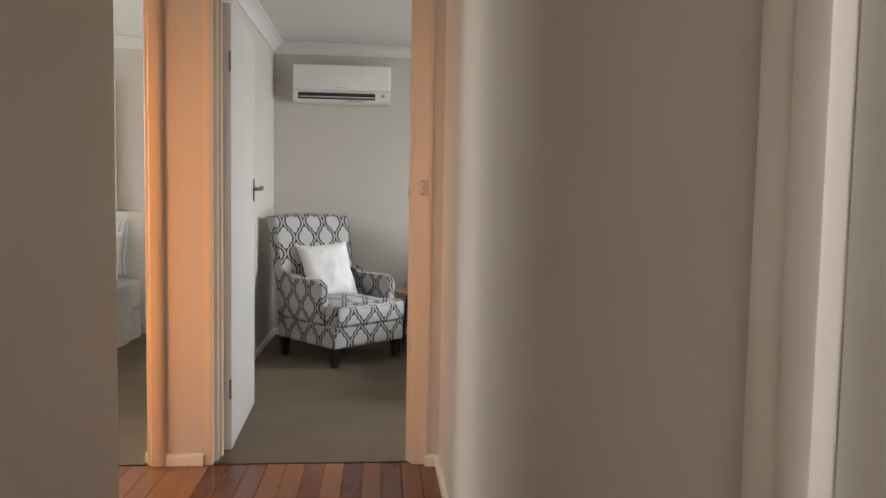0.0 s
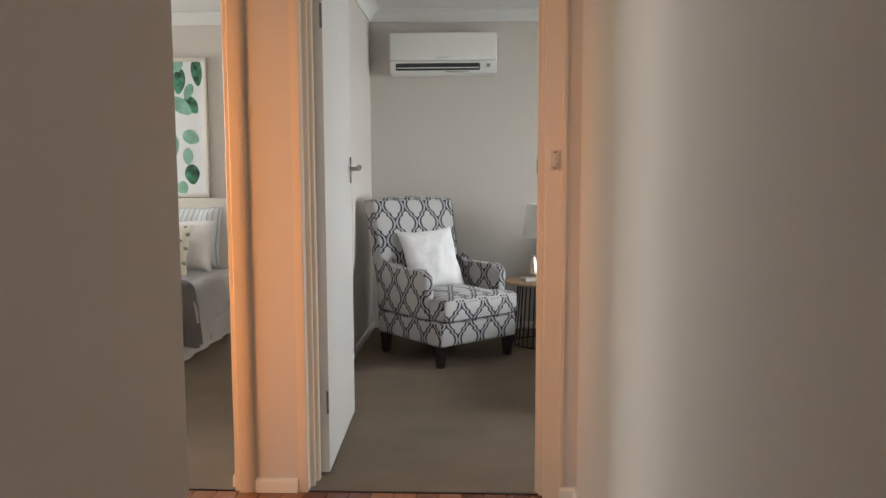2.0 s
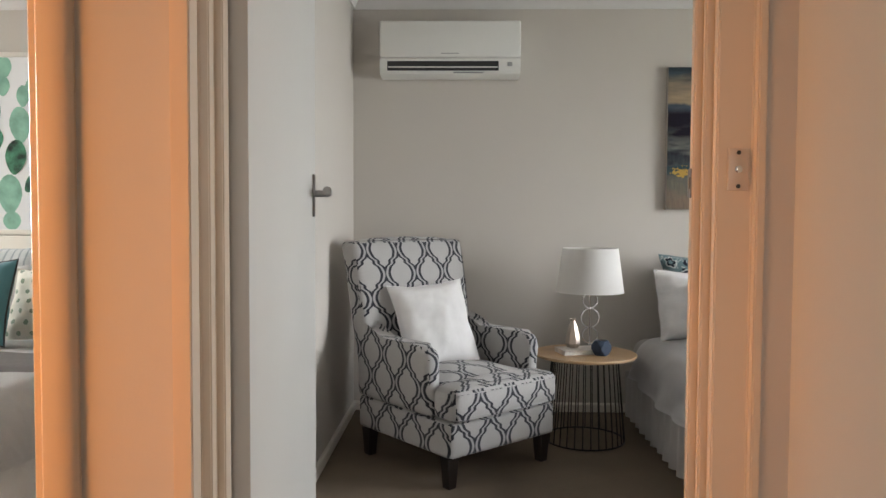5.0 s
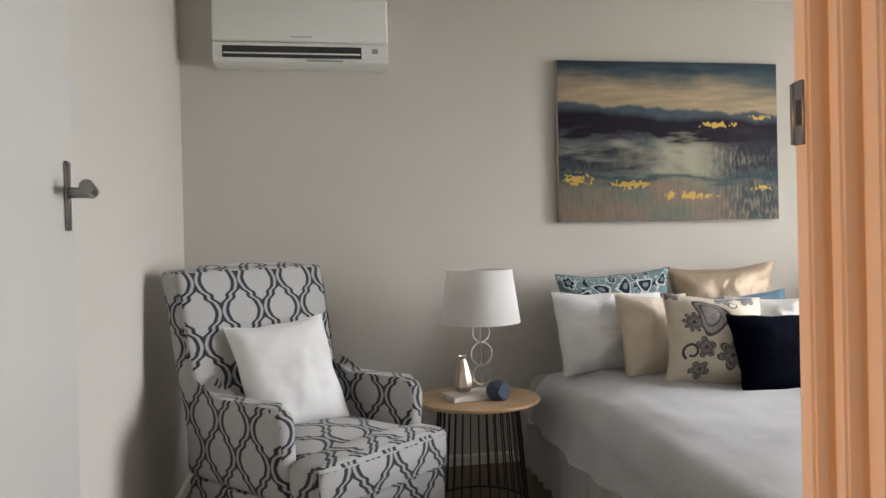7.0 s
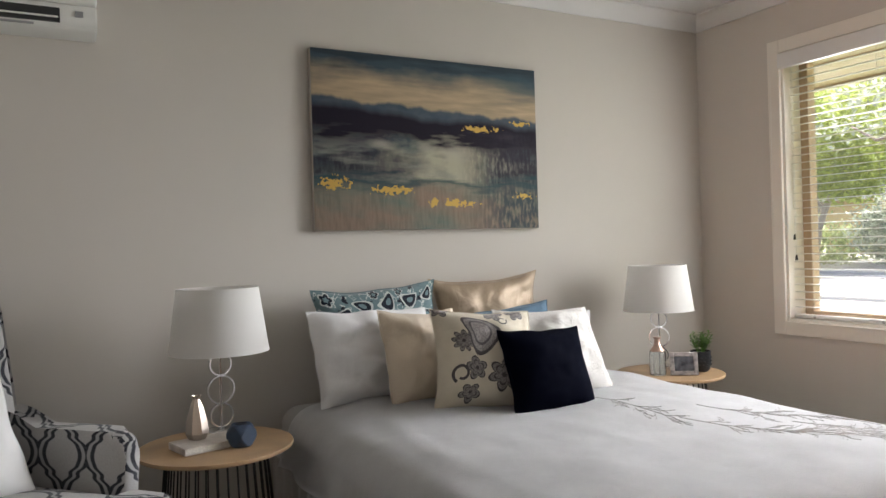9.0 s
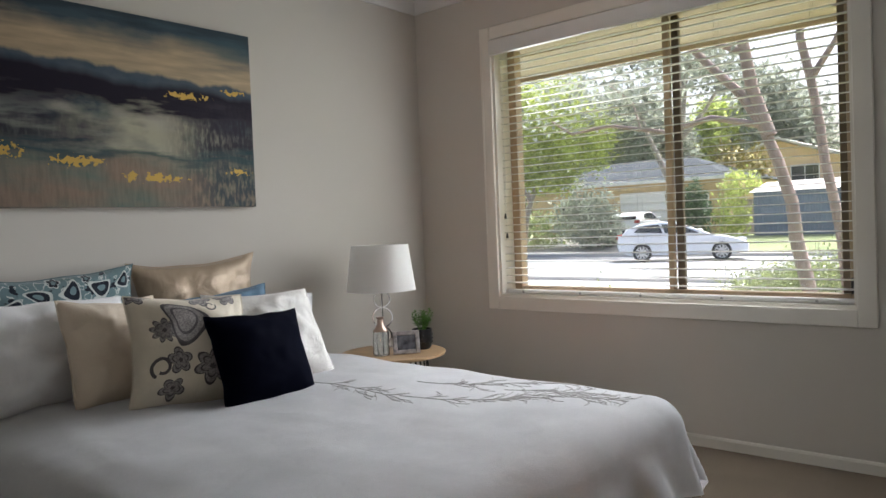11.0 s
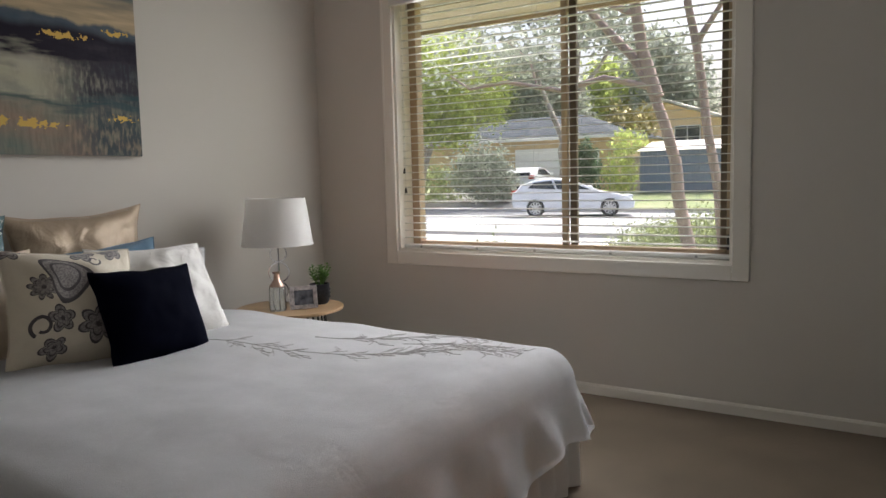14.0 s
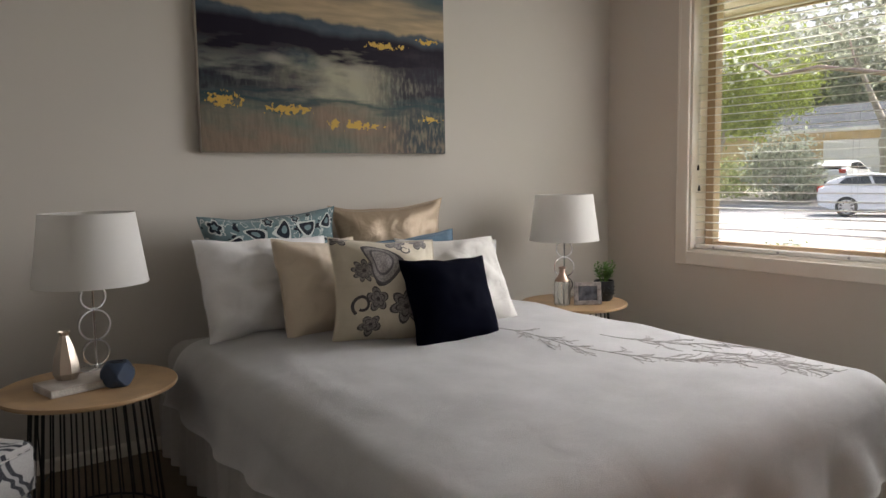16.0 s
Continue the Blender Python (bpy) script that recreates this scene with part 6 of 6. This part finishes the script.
# ---- houses ----
def gable_or_hip(bm, x0, x1, y0, y1, ze, zr, hip, over=0.45, axis='y'):
    x0, x1, y0, y1 = x0 - over, x1 + over, y0 - over, y1 + over
    if axis == 'y':
        xm = (x0 + x1) / 2
        a, b = (xm, y0 + hip, zr), (xm, y1 - hip, zr)
        c = [(x0, y0, ze), (x1, y0, ze), (x1, y1, ze), (x0, y1, ze)]
        vs = [bm.verts.new(p) for p in c + [a, b]]
        for f in ((0, 1, 4), (1, 2, 5, 4), (2, 3, 5), (3, 0, 4, 5), (3, 2, 1, 0)):
            bm.faces.new([vs[i] for i in f])
    else:
        ym = (y0 + y1) / 2
        a, b = (x0 + hip, ym, zr), (x1 - hip, ym, zr)
        c = [(x0, y0, ze), (x1, y0, ze), (x1, y1, ze), (x0, y1, ze)]
        vs = [bm.verts.new(p) for p in c + [a, b]]
        for f in ((0, 1, 5, 4), (1, 2, 5), (2, 3, 4, 5), (3, 0, 4), (3, 2, 1, 0)):
            bm.faces.new([vs[i] for i in f])
    return bm


def house_window(parent, x, y0, y1, z0, z1):
    w = part("window", boxes((x - 0.06, x + 0.02, y0, y0 + 0.06, z0, z1), (x - 0.06, x + 0.02, y1 - 0.06, y1, z0, z1), (x - 0.06, x + 0.02, y0 + 0.06, y1 - 0.06, z0, z0 + 0.06), (x - 0.06, x + 0.02, y0 + 0.06, y1 - 0.06, z1 - 0.06, z1), (x - 0.05, x + 0.01, (y0 + y1) / 2 - 0.03, (y0 + y1) / 2 + 0.03, z0 + 0.06, z1 - 0.06)), white_gloss, parent, "white framed window", smooth=None)
    part("pane", boxes((x - 0.03, x - 0.01, y0 + 0.06, y1 - 0.06, z0 + 0.06, z1 - 0.06)), car_glass, w, smooth=None)


h = thing("house", pose(0, 0, 0), "low tan brick house with dark tiled hip roof", "house")
part("wall", boxes((34.4, 42, 15.9, 26.5, -0.2, 3.0)), brick_tan, h, smooth=None)
part("roof", gable_or_hip(bmesh.new(), 34.4, 42, 15.9, 26.5, 2.95, 4.35, 3.6), tile_dark, h, "dark grey tiled hip roof", smooth=None)
part("gutter", boxes((33.86, 33.94, 15.5, 26.9, 2.84, 2.98)), white_gloss, h, smooth=None)
g = part("garage_door", boxes((34.33, 34.4, 18.6, 21.1, 0.2, 2.45)), white_gloss, h, "white panelled garage door", smooth=None)
for k in range(4):
    part("door_panel", boxes((34.31, 34.33, 18.65, 21.05, 0.26 + k * 0.52, 0.72 + k * 0.52), bevel=0.01), white_gloss, g, smooth=None)
house_window(h, 34.38, 22.6, 24.6, 0.9, 2.2)
house_window(h, 34.38, 16.6, 17.9, 0.9, 2.2)
h = thing("house", pose(0, 0, 0), "cream rendered two-storey house with pale gabled roof", "house")
part("wall", boxes((53.5, 62, 15.2, 23.0, 0.3, 4.75)), render_orange, h, smooth=None)
bm = bmesh.new()
vs = [bm.verts.new(p) for p in ((53.5, 15.2, 4.75), (53.5, 23.0, 4.75), (53.5, 19.1, 6.1), (53.8, 15.2, 4.75), (53.8, 23.0, 4.75), (53.8, 19.1, 6.1))]
for f in ((0, 1, 2), (5, 4, 3), (0, 3, 4, 1), (1, 4, 5, 2), (2, 5, 3, 0)):
    bm.faces.new([vs[i] for i in f])
part("gable", bm, render_orange, h, smooth=None)
bm = bmesh.new()
for y0, z0, y1, z1 in ((14.5, 4.55, 19.1, 6.2), (19.1, 6.2, 23.7, 4.55)):
    v8 = [bm.verts.new((x, y, z + dz)) for dz in (0, 0.16) for x in (52.7, 62.5) for y, z in ((y0, z0), (y1, z1))]
    for f in ((0, 1, 3, 2), (4, 5, 7, 6), (0, 1, 5, 4), (2, 3, 7, 6), (0, 2, 6, 4), (1, 3, 7, 5)):
        bm.faces.new([v8[i] for i in f])
part("roof", bm, tile_pale, h, "pale gabled roof", smooth=None)
house_window(h, 53.45, 16.6, 18.4, 3.0, 4.4)
house_window(h, 53.45, 20.4, 22.0, 3.0, 4.4)
part("balcony", boxes((52.4, 53.4, 15.4, 18.6, 2.3, 2.45), (52.4, 52.45, 15.4, 18.6, 2.45, 3.1)), white_gloss, h, smooth=None)

sh = thing("garden_shed", pose(0, 0, 0), "slate blue ribbed steel garden shed with pale roof", "shed")
part("wall", boxes((31.2, 33.6, 10.0, 13.55, 0.0, 2.02)), steel_blue, sh, smooth=None)
bm = bmesh.new()
for k in range(18):
    box(bm, 31.17, 31.2, 10.08 + k * 0.195, 10.13 + k * 0.195, 0.02, 2.0)
part("ribs", bm, steel_blue, sh, smooth=None)
part("roof", gable_or_hip(bmesh.new(), 31.2, 33.6, 10.0, 13.55, 2.02, 2.45, 0.3, 0.15), tile_pale, sh, smooth=None)
fence = thing("paling_fence", pose(0, 0, 0), "grey timber paling fence behind the gardens", "fence")
part("rail", boxes((36.2, 36.26, 8.0, 15.8, 0.6, 0.7), (36.2, 36.26, 8.0, 15.8, 1.5, 1.6)), bark_pale, fence, smooth=None)
pal = finish("paling", boxes((36.15, 36.19, 0, 0.13, 0.1, 1.9)), bark_pale)
for k in range(54):
    o = new("paling", pal)
    o.parent = fence
    o.location = (0, 8.0 + k * 0.145, 0.02 * noise.noise((k, 0, 0)))


# ---- parked white hatchback ----
def loft_side(prof, half, tumble, z_ref):
    """A body shell from a side outline (length, height), rounded in across its width."""
    bm = bmesh.new()
    rows = []
    for s in (-1.0, -0.92, 0.92, 1.0):
        ring = []
        for x, z in prof:
            inset = tumble * max(0.0, z - z_ref)
            w = (half - inset) * s
            sh_ = 0.94 if abs(s) == 1.0 else 1.0
            ring.append(bm.verts.new((x * (0.985 if abs(s) == 1.0 else 1.0), w, z_ref + (z - z_ref) * sh_)))
        rows.append(ring)
    n = len(prof)
    for a, b in zip(rows, rows[1:]):
        for i in range(n):
            bm.faces.new((a[i], a[(i + 1) % n], b[(i + 1) % n], b[i]))
    bm.faces.new(rows[0])
    bm.faces.new(rows[-1])
    return bm


def car(at, label):
    t = thing("car", at, label, "car", "parked cars")
    low = [(-2.15, 0.35), (-2.2, 0.62), (-2.17, 0.92), (-2.0, 0.97), (-1.0, 0.96), (0.75, 0.94), (1.50, 0.83), (2.03, 0.68), (2.18, 0.52), (2.15, 0.30), (1.75, 0.22), (-1.8, 0.22)]
    part("body", loft_side(low, 0.88, 0.10, 0.6), car_white, t, smooth=50)
    top = [(-2.06, 0.93), (-1.86, 1.16), (-1.40, 1.33), (-0.75, 1.40), (-0.15, 1.36), (0.95, 0.92)]
    part("cabin", loft_side(top, 0.84, 0.22, 0.95), car_white, t, smooth=50)
    for s in (-1, 1):
        bm = bmesh.new()
        for quad in (((-1.60, 1.05), (-1.38, 1.25), (-0.75, 1.31), (-0.62, 1.00)), ((-0.54, 1.00), (-0.66, 1.31), (-0.16, 1.28), (0.62, 0.97))):
            vs = [bm.verts.new((x, s * (0.845 - 0.22 * (z - 0.95) + off), z)) for off in (-0.02, 0.012) for x, z in quad]
            for f in ((0, 1, 2, 3), (4, 5, 6, 7), (0, 1, 5, 4), (1, 2, 6, 5), (2, 3, 7, 6), (3, 0, 4, 7)):
                bm.faces.new([vs[i] for i in f])
        part("side_window", bm, car_glass, t, smooth=None)
        part("headlight", boxes((1.90, 2.12, s * 0.58 - 0.16, s * 0.58 + 0.16, 0.64, 0.76), bevel=0.03), alloy, t)
        part("tail_light", boxes((-2.21, -2.02, s * 0.66 - 0.14, s * 0.66 + 0.14, 0.80, 0.98), bevel=0.03), lens_red, t)
        part("mirror", boxes((0.55, 0.72, s * 0.90 - 0.06, s * 0.90 + 0.06, 0.98, 1.09), bevel=0.03), car_white, t)
    for s in (-1, 1):
        for xw in (-1.33, 1.30):
            bm = lathe(bmesh.new(), [(0.20, -0.10), (0.30, -0.10), (0.325, -0.07), (0.325, 0.07), (0.30, 0.10), (0.20, 0.10)], 28)
            bm.transform(pose(xw, s * 0.82, 0.325, 90))
            w = part("wheel", bm, rubber, t, "black tyre")
            bm = bmesh.new()
            for k in range(10):
                a = k * math.pi / 5
                vs = [(0.04 * math.cos(a + 1.57), 0.04 * math.sin(a + 1.57)), (0.04 * math.cos(a - 1.57), 0.04 * math.sin(a - 1.57)), (0.215 * math.cos(a - 0.10), 0.215 * math.sin(a - 0.10)), (0.215 * math.cos(a + 0.10), 0.215 * math.sin(a + 0.10))]
                q = [bm.verts.new((xw + x, s * yy_, 0.325 + z)) for yy_ in (0.905, 0.925) for x, z in vs]
                for f in ((0, 1, 2, 3), (4, 5, 6, 7), (0, 1, 5, 4), (1, 2, 6, 5), (2, 3, 7, 6), (3, 0, 4, 7)):
                    bm.faces.new([q[i] for i in f])
            tube(bm, [(xw + 0.215 * math.cos(k * math.pi / 14), s * 0.915, 0.325 + 0.215 * math.sin(k * math.pi / 14)) for k in range(28)], 0.014, 5, True)
            part("rim", bm, alloy, w, "multi-spoke alloy rim", smooth=None)
    part("bumper_grille", boxes((2.10, 2.19, -0.45, 0.45, 0.34, 0.50), bevel=0.02), dark_plastic, t)
    part("rear_window", boxes((-2.02, -1.92, -0.55, 0.55, 0.98, 1.14)), car_glass, t)
    return t


hatch = car(pose(24.2, 13.6, -0.30, 0, 0, -67.5) @ Matrix.Scale(0.93, 4), "white hatchback standing at the far side of the street")
hatch2 = copy_thing(hatch, pose(31.4, 18.7, 0.28, 0, 0, 8) @ Matrix.Scale(0.93, 4))
hatch2["label"] = "white hatchback parked in the brick house's driveway"
